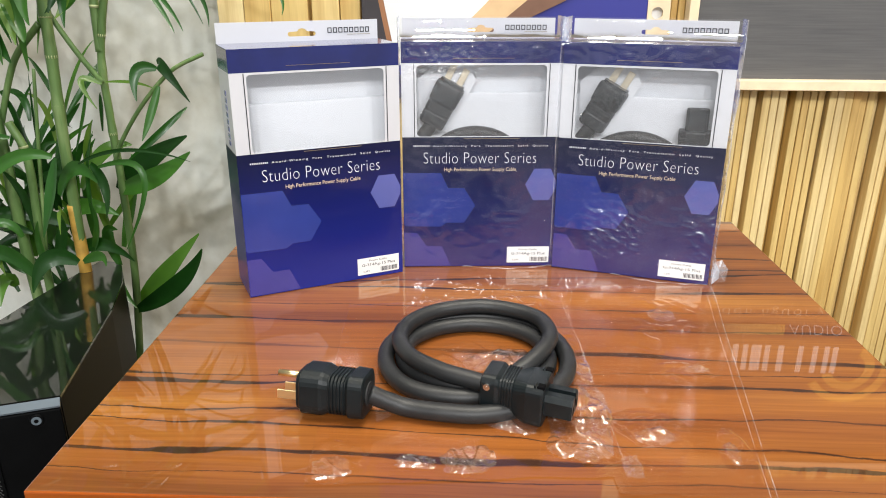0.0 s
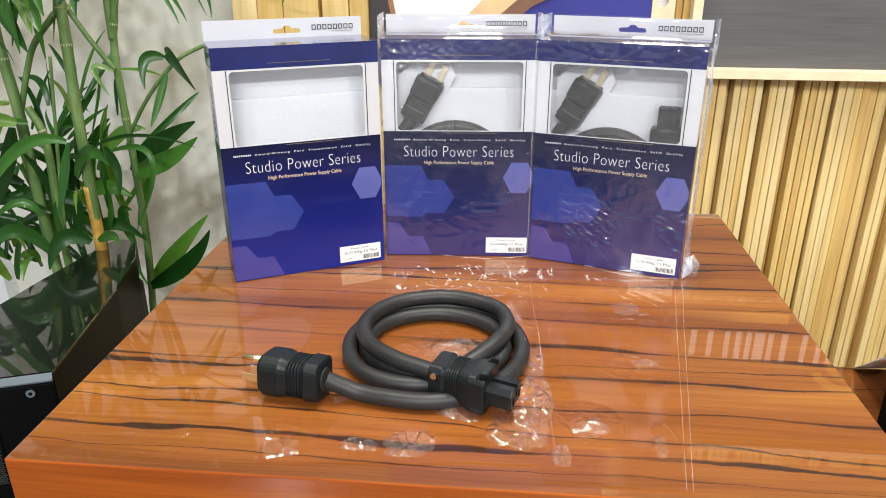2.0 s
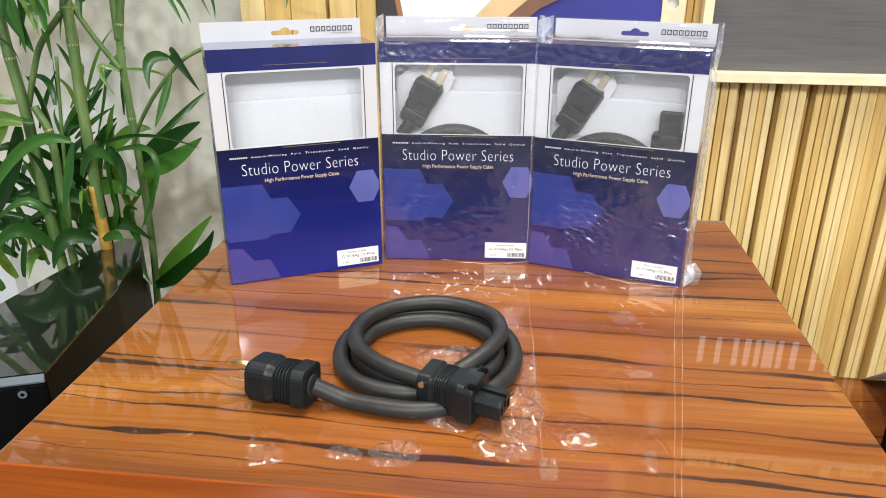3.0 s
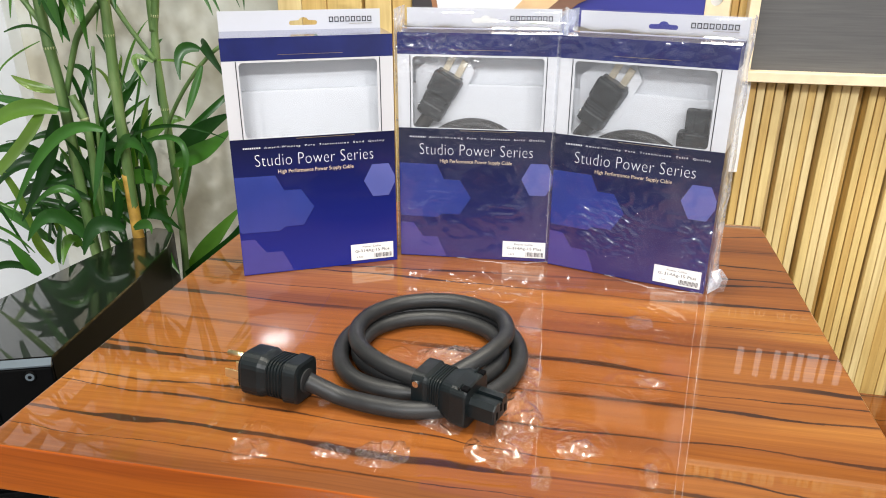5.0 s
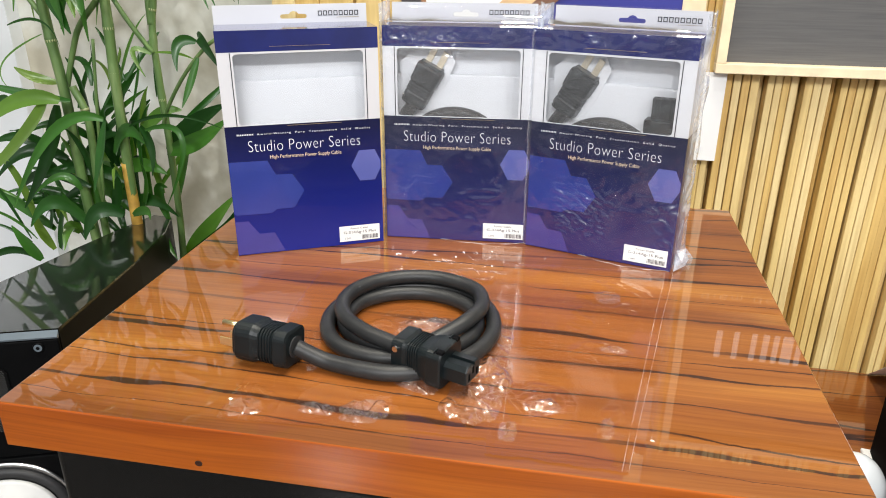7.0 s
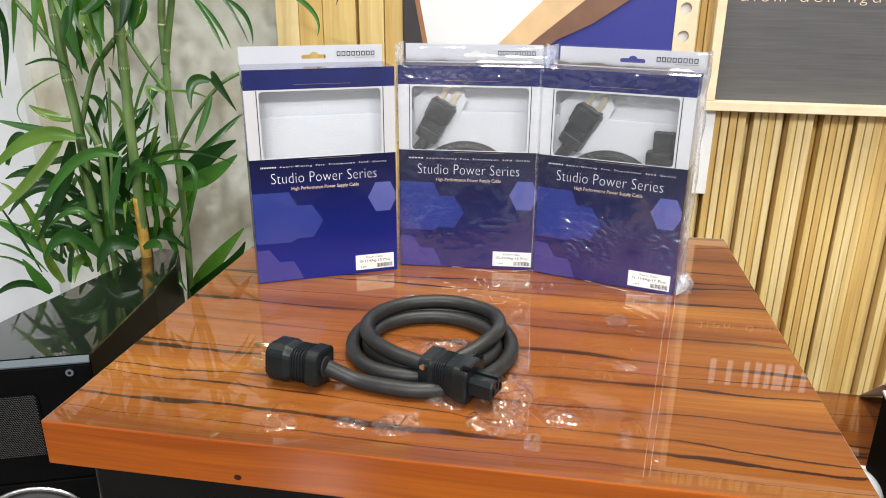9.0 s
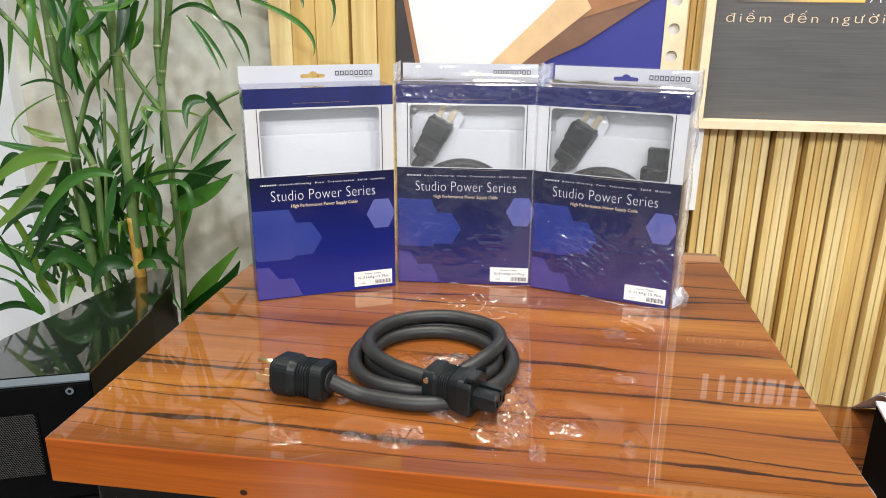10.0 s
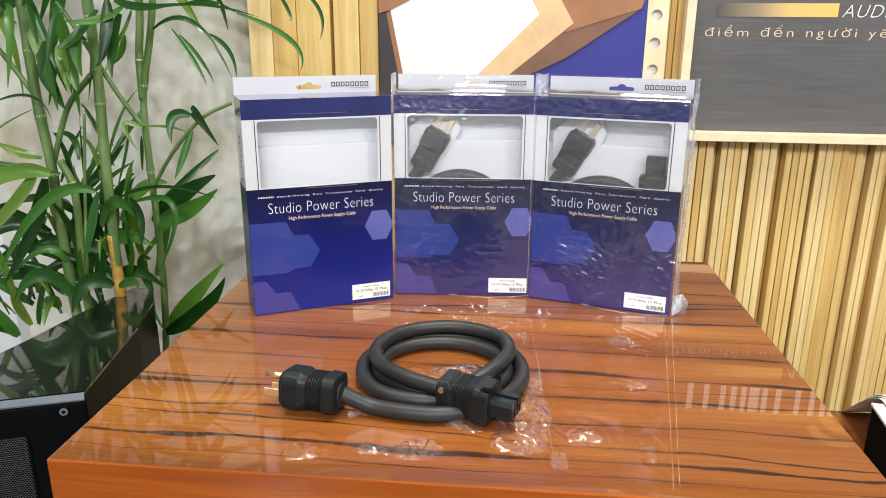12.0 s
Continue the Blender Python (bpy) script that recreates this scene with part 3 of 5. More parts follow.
part("cabinet", block(-0.228, 0.262, 0.324, 0.77, 0.02, 0.6648, 0.010, 5), M_PIANO, stand, "gloss black rounded cabinet", True)
part("foot", block(-0.20, 0.23, 0.37, 0.75, 0.0, 0.021, 0.002), M_BAFFLE, stand)
part("knot", plate([(0.0026 * math.cos(i * math.tau / 14), 0.0021 * math.sin(i * math.tau / 14)) for i in range(14)], -0.0003, 0.001), M_KNOT, stand, "dark knot", m=pose(-0.105, 0.3118, 0.672))

# ---- the three cartons ----
BW, BD, BH = 0.1406, 0.050, 0.206


def band_of(n, x0, x1, rs, gap=0.3):
    w = (x1 - x0) / n
    return [(x0 + i * w, x0 + (i + 1 - gap) * w) for i in range(n)]


def male_plug_parts(parent):
    """A mains plug along +x: the prongs point to +x, the cable leaves at x = 0."""
    def sect(x, w, r):
        return [(x, a, b) for a, b in rounded(-w, w, -w, w, r, 5)]
    part("shell", lofted([sect(0, 0.0128, 0.006), sect(0.0010, 0.0146, 0.007), sect(0.0110, 0.0150, 0.007), sect(0.0125, 0.0140, 0.007), sect(0.0135, 0.0132, 0.007), sect(0.0268, 0.0134, 0.008),
                          sect(0.0300, 0.0150, 0.009), sect(0.0325, 0.0157, 0.009), sect(0.0465, 0.0157, 0.009), sect(0.0474, 0.0150, 0.009), sect(0.0477, 0.0140, 0.008), sect(0.0500, 0.0136, 0.008)]), M_PLUG, parent, "ribbed black nylon shell")
    for i in range(5):
        xx = 0.0142 + 0.0026 * i
        part("rib", lofted([sect(xx, 0.0132, 0.007), sect(xx + 0.0004, 0.0140, 0.007), sect(xx + 0.0012, 0.0140, 0.007), sect(xx + 0.0016, 0.0132, 0.007)]), M_PLUG, parent)
    part("clamp", block(0.0015, 0.0105, -0.0105, -0.0030, -0.0162, -0.0120, 0.0012, 2), M_PLUG, parent, "cable clamp under the collar")
    part("seam", block(0.034, 0.046, -0.0160, -0.0153, -0.0003, 0.0003), M_BAG_BLACK, parent, "thin parting line")
    for yy in (-0.00635, 0.00635):
        part("blade", block(0.0503, 0.0675, yy - 0.00075, yy + 0.00075, -0.0078, -0.0015, 0.0003, 1), M_GOLD, parent, "gold-plated flat blade")
    part("ground_pin", rod((0.0503, 0, 0.0078), (0.069, 0, 0.0078), 0.0024, 0.0022, 14), M_GOLD, parent, "gold-plated round pin", True)
    part("screw", rod((0.007, -0.0152, -0.011), (0.007, -0.0166, -0.011), 0.0022, None, 12), M_STEEL, parent, "small steel screw")


def packed_plug_parts(parent):
    """The straight-sided mains plug of the packed cords, along +x."""
    def sect(x, w, r):
        return [(x, a, b) for a, b in rounded(-w, w, -w * 0.9, w * 0.9, r, 4)]
    part("shell", lofted([sect(0, 0.0100, 0.004), sect(0.0015, 0.0122, 0.004), sect(0.011, 0.0126, 0.004), sect(0.0125, 0.0118, 0.004), sect(0.022, 0.0119, 0.004), sect(0.0245, 0.0134, 0.004),
                          sect(0.040, 0.0140, 0.005), sect(0.0425, 0.0134, 0.005), sect(0.0430, 0.0118, 0.005), sect(0.0455, 0.0116, 0.005)]), M_PLUG, parent, "ribbed black nylon shell")
    for i in range(3):
        xx = 0.0138 + 0.0028 * i
        part("rib", lofted([sect(xx, 0.0127, 0.004), sect(xx + 0.0014, 0.0127, 0.004)]), M_PLUG, parent)
    for yy in (-0.0062, 0.0062):
        part("blade", block(0.0453, 0.0615, yy - 0.0031, yy + 0.0031, -0.0008, 0.0008, 0.0003, 1), M_PALE_GOLD, parent, "pale gold flat blade")
    part("ground_pin", rod((0.0453, 0, 0.0082), (0.0610, 0, 0.0082), 0.0022, 0.0020, 14), M_GOLD, parent, "gold-plated round pin", True)
    part("screw", rod((0.006, -0.0122, -0.006), (0.006, -0.0133, -0.006), 0.0018, None, 12), M_STEEL, parent, "small steel screw")


def iec_parts(parent):
    """A female appliance connector along +x: its nose points to +x, the cable enters at x = 0."""
    def sect(x, w, hh, r):
        return [(x, a, b) for a, b in rounded(-w, w, -hh, hh, r, 5)]
    part("shell", lofted([sect(0, 0.0126, 0.0128, 0.005), sect(0.0012, 0.0146, 0.0146, 0.006), sect(0.0105, 0.0148, 0.0150, 0.006), sect(0.0122, 0.0140, 0.0140, 0.006), sect(0.0132, 0.0133, 0.0133, 0.006), sect(0.0225, 0.0134, 0.0134, 0.007),
                          sect(0.0265, 0.0148, 0.0142, 0.007), sect(0.0320, 0.0164, 0.0152, 0.006), sect(0.0425, 0.0167, 0.0154, 0.006), sect(0.0438, 0.0160, 0.0147, 0.006)]), M_PLUG, parent, "ribbed black nylon shell")
    for i in range(5):
        xx = 0.0140 + 0.0019 * i
        part("rib", lofted([sect(xx, 0.0132, 0.0132, 0.006), sect(xx + 0.0003, 0.0140, 0.0141, 0.006), sect(xx + 0.0009, 0.0140, 0.0141, 0.006), sect(xx + 0.0012, 0.0132, 0.0132, 0.006)]), M_PLUG, parent)
    nose = [(-0.0108, -0.0068), (0.0108, -0.0068), (0.0108, 0.0036), (0.0078, 0.0070), (0.0022, 0.0070), (0.0022, 0.0046), (-0.0022, 0.0046), (-0.0022, 0.0070), (-0.0078, 0.0070), (-0.0108, 0.0036)]
    part("nose", lofted([[(xx, a * k, b * k) for a, b in nose] for xx, k in ((0.0432, 1.0), (0.0615, 1.0), (0.0625, 0.94))]), M_PLUG, parent, "grooved connector nose")
    # solid black blocks stand for the shade inside the contact slots
    for a, b in ((-0.007, -0.002), (0.007, -0.002), (0, 0.0015)):
        part("socket_slot", block(0.0622, 0.0628, a * 0.85 - 0.0011, a * 0.85 + 0.0011, b - 0.0028, b + 0.0028), M_BAG_BLACK, parent, "contact slot, its dark hollow drawn as a black block")
    # a black block paints the shade of each notch, with a tab behind
    for a in (-0.0115, 0.0115):
        part("latch", block(0.0392, 0.0441, a - 0.0026, a + 0.0026, 0.0135, 0.0161, 0.0005, 1), M_BAG_BLACK, parent, "latch notch, its shade drawn as a black block")
        part("latch_tab", block(0.0372, 0.0386, a - 0.0030, a + 0.0030, 0.0140, 0.0166, 0.0004, 1), M_PLUG, parent)
    part("screw", rod((0.0055, -0.0148, 0.0085), (0.0055, -0.0164, 0.0085), 0.0024, None, 12), M_STEEL, parent, "small steel screw")


def carton(m, blue, label, filled, wrapped):
    c = thing("carton", label, "box", m, "cartons on the stand")
    t = 0.0006
    lower = 0.1240
    # lower printed panels and upper white panels round the body
    part("front_panel", block(0, BW, 0, t, 0, lower), blue, c, "glossy blue printed front")
    hole = rounded(0.0132, 0.1268, lower + 0.0006, 0.1868, 0.0035)
    part("window_frame", plate([(0, lower + 0.0001), (BW, lower + 0.0001), (BW, 0.1884), (0, 0.1884)], 0, t, [hole]), M_WHITE_CARD, c, "white card round the window")
    part("top_band", block(0, BW, 0, t, 0.1885, BH), M_BAND, c, "glossy blue band")
    part("window", block(0.010, 0.130, t + 0.0004, t + 0.0006, lower - 0.003, 0.190), M_WINDOW, c, "clear plastic window").visible_shadow = False
    for xx in (0, BW - t):
        part("side_panel", block(xx, xx + t, t, BD, 0, lower), blue, c, "blue printed side")
        part("side_panel", block(xx, xx + t, t, BD, lower, 0.1885), M_WHITE_CARD, c, "white upper side")
        part("side_panel", block(xx, xx + t, t, BD, 0.1885, BH), M_BAND, c, "blue band on the side")
    part("back_panel", block(t, BW - t, BD - t, BD, 0, BH), M_WHITE_CARD, c, "white back")
    part("base_panel", block(t, BW - t, t, BD - t, 0, t), blue, c)
    part("lid", block(0, BW, 0, BD, BH, BH + t, 0.0002, 1), M_BAND, c, "mirror-gloss blue lid")
    # hanging header with its slot
    zc, slot = BH + 0.0068, []
    for i in range(9):
        a = radians(90 + 180 * i / 8)
        slot.append((0.0617 + 0.0019 * math.cos(a), zc - 0.0004 + 0.0019 * math.sin(a)))
    for i in range(9):
        a = radians(-90 + 180 * i / 8)
        slot.append((0.0822 + 0.0019 * math.cos(a), zc - 0.0004 + 0.0019 * math.sin(a)))
    slot += [(0.0765, zc + 0.0018), (0.0750, zc + 0.0036), (0.0722, zc + 0.0043), (0.0694, zc + 0.0036), (0.0680, zc + 0.0018)]
    part("header", plate([(0.0005, BH + t), (BW - 0.0005, BH + t), (BW - 0.0005, BH + 0.0170), (0.0005, BH + 0.0170)], BD - 0.0012, BD - 0.0002, [slot]), M_WHITE_CARD, c, "white hanging header with a slot")
    frames("mark", band_of(8, 0.0945, 0.1335, None, 0.26), BH + 0.0066, BH + 0.0110, 0.0007, M_INK_BLACK, c, BD - 0.0016, "black mark of plain shapes")
    bars("mark", [(0.1120, 0.1330)], BH + 0.0048, BH + 0.0051, M_INK_GOLD, c, BD - 0.0016)
    # inside
    part("tray", block(0.002, 0.138, 0.0185, 0.0225, 0.001, 0.161, 0.002, 3), M_TRAY, c, "white inner tray")
    part("inner_back", block(0.002, 0.138, 0.025, BD - 0.002, 0.001, 0.204), M_TRAY, c, "white inner card")
    # print
    for xx in (0.0108, 0.1288):
        bars("rule", [(xx, xx + 0.0007)], lower + 0.0003, 0.1880, M_INK_BLACK, c)
    bars("rule", [(0.045, 0.098)], 0.1925, 0.19275, M_INK_GOLD, c, label="thin gold rule")
    bars("rule", [(0.055, 0.105)], 0.1225, 0.12285, M_INK_GOLD, c, label="thin gold rule")
    bars("mark", band_of(10, 0.0100, 0.0250, None, 0.5), 0.1155, 0.1169, M_INK_WHITE, c)
    writing("lettering", "Award-Winning  Pure  Transmission  Solid  Quality", 0.0275, 0.1310, 0.1154, 0.0017, M_INK_WHITE, c, label="small white lettering", space=1.35)
    writing("lettering", "Studio Power Series", 0.0190, 0.1208, 0.1000, 0.0108, M_INK_WHITE, c, label="white lettering", thin=-0.022, space=1.04)
    writing("lettering", "High Performance Power Supply Cable", 0.0375, 0.1028, 0.0930, 0.0033, M_INK_CREAM, c, label="cream lettering")
    hexa = [(0.1117, 0.0800), (0.1195, 0.0650), (0.1340, 0.0650), (0.1398, 0.0765), (0.1398, 0.0835), (0.1345, 0.0948), (0.1195, 0.0948)]
    part("hexagon", plate(hexa, -0.0003, -0.0001), M_HEX, c, "pale blue printed hexagon")
    big = [(0.0003, 0.0915), (0.0003, 0.0425), (0.0022, 0.0405), (0.0346, 0.0400), (0.0395, 0.0437), (0.0560, 0.0437), (0.0662, 0.0603), (0.0558, 0.0770), (0.0412, 0.0772), (0.0346, 0.0912)]
    part("hexagon", plate(big, -0.0003, -0.0001), M_HEX_MID, c, "mid blue printed hexagons")
    lowhex = [(0.0003, 0.0340), (0.0003, 0.0008), (0.0440, 0.0008), (0.0355, 0.0203), (0.0214, 0.0204), (0.0123, 0.0338)]
    part("hexagon", plate(lowhex, -0.0003, -0.0001), M_HEX_LOW, c, "violet printed hexagons")
    # label
    part("label", block(0.0970, 0.1368, -0.0004, -0.0001, 0.0034, 0.0193), M_LABEL, c, "white paper label")
    writing("lettering", "Power Cable", 0.1080, 0.1250, 0.0158, 0.0017, M_INK_BLACK, c, -0.0006)
    writing("lettering", "G-314Ag-15 Plus", 0.1010, 0.1330, 0.0114, 0.0026, M_INK_BLACK, c, -0.0006)
    writing("lettering", "1.5M", 0.1025, 0.1078, 0.0056, 0.0017, M_INK_BLACK, c, -0.0006)
    bars("barcode", [(0.1190 + 0.0011 * i, 0.1190 + 0.0011 * i + (0.0004, 0.0007, 0.0005)[i % 3]) for i in range(15)], 0.0048, 0.0090, M_INK_BLACK, c, -0.0006, "barcode")
    # the side carries a mark of plain bars too
    side = bmesh.new()
    for i in range(8):
        block(-0.0003, -0.0001, 0.020, 0.028, 0.128 + 0.0058 * i, 0.132 + 0.0058 * i, bm=side)
    part("mark", side, M_HEX, c, "pale mark of plain bars")
    if filled:
        cradle = [(0.0135, 0.1250), (0.0135, 0.172), (0.030, 0.186), (0.060, 0.186), (0.066, 0.172), (0.052, 0.142), (0.044, 0.130), (0.040, 0.1250)]
        part("cradle", plate(cradle, 0.0166, 0.0184), M_TRAY, c, "raised white cradle")
    if wrapped:
        bag(c, wrapped)
    if blue is M_BLUE_DARK and wrapped < 0.001:
        bm = bmesh.new()
        rim = [bm.verts.new(p) for p in ((BW + 0.002, 0.004, 0.001), (BW + 0.015, 0.010, 0.001), (BW + 0.0165, 0.016, 0.011), (BW + 0.010, 0.012, 0.021), (BW + 0.002, 0.006, 0.019))]
        peak = bm.verts.new((BW + 0.009, 0.003, 0.010))
        for a, b in zip(rim, rim[1:] + rim[:1]):
            bm.faces.new((a, b, peak))
        part("wrap_corner", bm, M_CORNER, c, "loose folded corner of clear film").visible_shadow = False
    return c


def bag(c, lean):
    """A loose clear bag drawn over the carton."""
    bm = bmesh.new()
    n, k = 140, 200
    grid = []
    for j in range(k + 1):
        z = 0.0012 + (BH - 0.0005) * j / k
        row = []
        for i in range(n + 1):
            xx = -0.002 + (BW + 0.005) * i / n
            puff = 0.0012 + 0.0010 * (noise.noise(Vector((xx * 40, z * 26, 3.1))) + 0.5) + 0.0003 * noise.noise(Vector((xx * 130, z * 110, 8)))
            puff += 0.0018 * abs(noise.noise(Vector((xx * 90, z * 130, 6)))) * max(0.0, min(1.0, (z - 0.175) / 0.02))
            puff += lean * (1 - min(1.0, z / 0.115)) ** 1.3 * min(1.0, z / 0.008)
            crease = max(0.0, 1 - 3.5 * abs(noise.noise(Vector((xx * 60 + 3, z * 95, 7 + 900 * lean))))) * max(0.0, noise.noise(Vector((xx * 16, z * 20, 30 + 2000 * lean))))
            puff += 0.0016 * crease * (1.6 if z < 0.055 or z > 0.175 else 0.6)
            fine = max(0.0, 1 - 3 * abs(noise.noise(Vector((xx * 120 + z * 60, z * 150, 11 + 700 * lean)))))
            patch = max(0.0, noise.noise(Vector((xx * 22, z * 22, 40 + 3000 * lean))) + 0.15)
            spot = max(0.0, 1 - abs(z - (0.042 if lean < 0.001 else 0.190)) / 0.03)
            puff += 0.0016 * fine * min(1.0, 3.5 * patch) * min(1.0, 2 * spot)
            row.append(bm.verts.new((xx, -puff, z)))
        grid.append(row)
    for j in range(k):
        for i in range(n):
            bm.faces.new((grid[j][i], grid[j][i + 1], grid[j + 1][i + 1], grid[j + 1][i]))
    up = bmesh.new()
    grid = []
    for j in range(9):
        grid.append([])
        for i in range(n + 1):
            xx = -0.002 + (BW + 0.005) * i / n
            zz = BH + 0.0012 + 0.0175 * j / 8
            yy = BD - 0.0050 - 0.010 * (1 - j / 8) ** 2 + 0.0006 * noise.noise(Vector((xx * 40, zz * 60, 2)))
            grid[-1].append(up.verts.new((xx, yy, zz)))
    for j in range(8):
        for i in range(n):
            up.faces.new((grid[j][i], grid[j][i + 1], grid[j + 1][i + 1], grid[j + 1][i]))
    for x0, x1, z0, z1 in ((BW + 0.0022, BW + 0.0030, 0.004, BH), (-0.0016, -0.0022, 0.010, BH)):
        fold = [Vector((x0 + (x1 - x0) * s + 0.0006 * noise.noise(Vector((x0 * 90, s * 14, 1))), -0.0030 - 0.0012 * noise.noise(Vector((s * 11, 4, x0 * 60))), z0 + (z1 - z0) * s)) for s in [k / 30 for k in range(31)]]
        part("wrap_fold", tube(fold, 0.00035, 5), M_FILM_EDGE, c, "folded film edge").visible_shadow = False
    skirt = [Vector((0.055 + 0.085 * s, -0.0035 - 0.007 * math.sin(math.pi * s) - 0.0015 * noise.noise(Vector((s * 7, 1, 9))), 0.0014 + 0.0008 * abs(noise.noise(Vector((s * 9, 3, 3)))))) for s in [k / 24 for k in range(25)]]
    part("wrap_fold", tube(skirt, 0.0005, 5), M_FILM_EDGE, c, "folded film edge").visible_shadow = False
    part("wrap_top", up, M_WRAP_TIGHT, c, "clear film over the header", True).visible_shadow = False
    w = part("wrap_front", bm, M_WRAP, c, "clear crinkled film", True)
    w.visible_shadow = False
    bm = bmesh.new()
    rows = []
    for j in range(31):
        z = 0.0012 + (BH + 0.018) * j / 30
        edge = BW + 0.0045 + 0.0025 * noise.noise(Vector((2, 5, z * 40))) + (0.006 * max(0, 1 - z / 0.012))
        rows.append([bm.verts.new((BW + 0.003, -0.001, z)), bm.verts.new((edge, 0.016, z)), bm.verts.new((edge + 0.0008, 0.034, z)), bm.verts.new((BW + 0.002, BD + 0.001, z))])
    for q, s in zip(rows, rows[1:]):
        for i in range(3):
            bm.faces.new((q[i], q[i + 1], s[i + 1], s[i]))
    w = part("wrap_side", bm, M_WRAP_SIDE, c, "clear crinkled film", True)
    w.visible_shadow = False
    bm = bmesh.new()
    rows = []
    for j in range(31):
        z = 0.0012 + (BH + 0.018) * j / 30
        rows.append([bm.verts.new((-0.0022, -0.001, z)), bm.verts.new((-0.0035 - 0.0015 * noise.noise(Vector((7, 2, z * 40))), 0.02, z)), bm.verts.new((-0.002, BD + 0.001, z))])
    for q, s in zip(rows, rows[1:]):
        for i in range(2):
            bm.faces.new((q[i], q[i + 1], s[i + 1], s[i]))
    part("wrap_side", bm, M_WRAP_SIDE, c, "clear crinkled film", True).visible_shadow = False


Z0 = 0.7004
B1 = pose(-0.199, 0.562, Z0, 0, 0, 28.2)
B2 = pose(-0.0747, 0.641, Z0, 0, 0, 5.0)
B3 = pose(0.0647, 0.6500, Z0, 0, 0, -14.7)
carton(B1, M_BLUE, "open-windowed blue and white carton, empty, on the wooden stand", False, False)
carton(B2, M_BLUE_DARK, "blue and white carton in clear film, plug behind its window", True, 0.0015)
carton(B3, M_BLUE_DARK, "blue and white carton in creased film, both connectors showing", True, 0.0005)
for box_m in (B2, B3):
    p = thing("packed_plug", "black mains plug with gold blades packed in a carton", "plug", box_m @ pose(0.0256, 0.0148, 0.1325, 0, -62, 0) @ pose(0, 0, 0, -97, 0, 0))
    p.scale = (0.95, 0.95, 0.95)
    packed_plug_parts(p)
    lead = thing("packed_cable", "dark grey cable coiled inside a carton", "cable", box_m)
    part("jacket", tube(smooth_path([(0.0268, 0.0112, 0.1345), (0.0155, 0.0108, 0.115), (0.016, 0.011, 0.085), (0.045, 0.012, 0.060)], 8), 0.0062), M_CABLE, lead, "", True)
    part("loop", tube([Vector((0.066 + 0.047 * math.cos(i * math.tau / 40), 0.0125, 0.083 + 0.043 * math.sin(i * math.tau / 40))) for i in range(41)], 0.0058, 10), M_CABLE, lead, "", True)
c = thing("packed_connector", "black appliance connector packed in a carton", "connector", B3 @ pose(0.1150, 0.0115, 0.0915, 0, -90, 0) @ pose(0, 0, 0, 90, 0, 0))
c.scale = (1.0, 0.85, 0.62)
iec_parts(c)

# ---- the power cord on the stand ----
cord = thing("power_cord", "coiled dark grey power cord with black plugs on the stand", "cable")
R = 0.0059
ZL, ZU = 0.7006 + R, 0.7006 + 3 * R - 0.0002
# three turns: the outer one on the wood, the middle one inside it, the last one on top
outer = [(-0.0690, 0.3920, 0.7155), (-0.058, 0.3925, 0.7105), (-0.045, 0.3920, ZL), (-0.022, 0.3880, ZL), (0.0, 0.3875, ZL), (0.022, 0.395, ZL), (0.044, 0.413, ZL), (0.058, 0.440, ZL), (0.060, 0.470, ZL), (0.049, 0.499, ZL),
         (0.026, 0.519, ZL), (-0.003, 0.525, ZL), (-0.032, 0.518, ZL), (-0.055, 0.499, ZL), (-0.0675, 0.470, ZL), (-0.064, 0.440, ZL), (-0.048, 0.4165, ZL), (-0.023, 0.4065, ZL), (0.002, 0.4075, ZL)]
middle = [(0.024, 0.4175, ZL), (0.041, 0.436, ZL), (0.0475, 0.462, ZL), (0.040, 0.490, ZL), (0.020, 0.506, ZL), (-0.006, 0.5110, ZL), (-0.033, 0.503, ZL), (-0.0515, 0.484, ZL), (-0.0555, 0.460, ZL), (-0.0490, 0.441, ZL), (-0.034, 0.428, ZL), (-0.012, 0.4195, ZL), (0.008, 0.4210, ZL)]
upper = [(0.028, 0.434, ZL + 0.007), (0.043, 0.453, ZU), (0.0490, 0.476, ZU), (0.042, 0.501, ZU), (0.021, 0.515, ZU), (-0.005, 0.5190, ZU), (-0.034, 0.509, ZU), (-0.053, 0.488, ZU), (-0.058, 0.462, ZU), (-0.048, 0.437, ZU), (-0.026, 0.4185, ZU), (-0.010, 0.4115, 0.7175), (0.004, 0.4065, 0.7165)]
way = outer + middle + upper
part("jacket", tube(smooth_path(way, 10), R, 18), M_CABLE, cord, "dark grey braided jacket", True)
plug = part("plug", rod((-0.001, 0, 0), (0.001, 0, 0), 0.0085, None, 20), M_RUBBER, cord, "black mains plug with gold prongs", m=pose(-0.0695, 0.3920, 0.7157, 8, 0, 171) @ Matrix.Diagonal((0.87, 0.93, 0.93, 1)))
male_plug_parts(plug)
conn = part("connector", rod((-0.001, 0, 0), (0.001, 0, 0), 0.0085, None, 20), M_RUBBER, cord, "black appliance connector", m=pose(0.0030, 0.4060, 0.7163, 0, 1, -17.5) @ Matrix.Scale(0.92, 4))
iec_parts(conn)

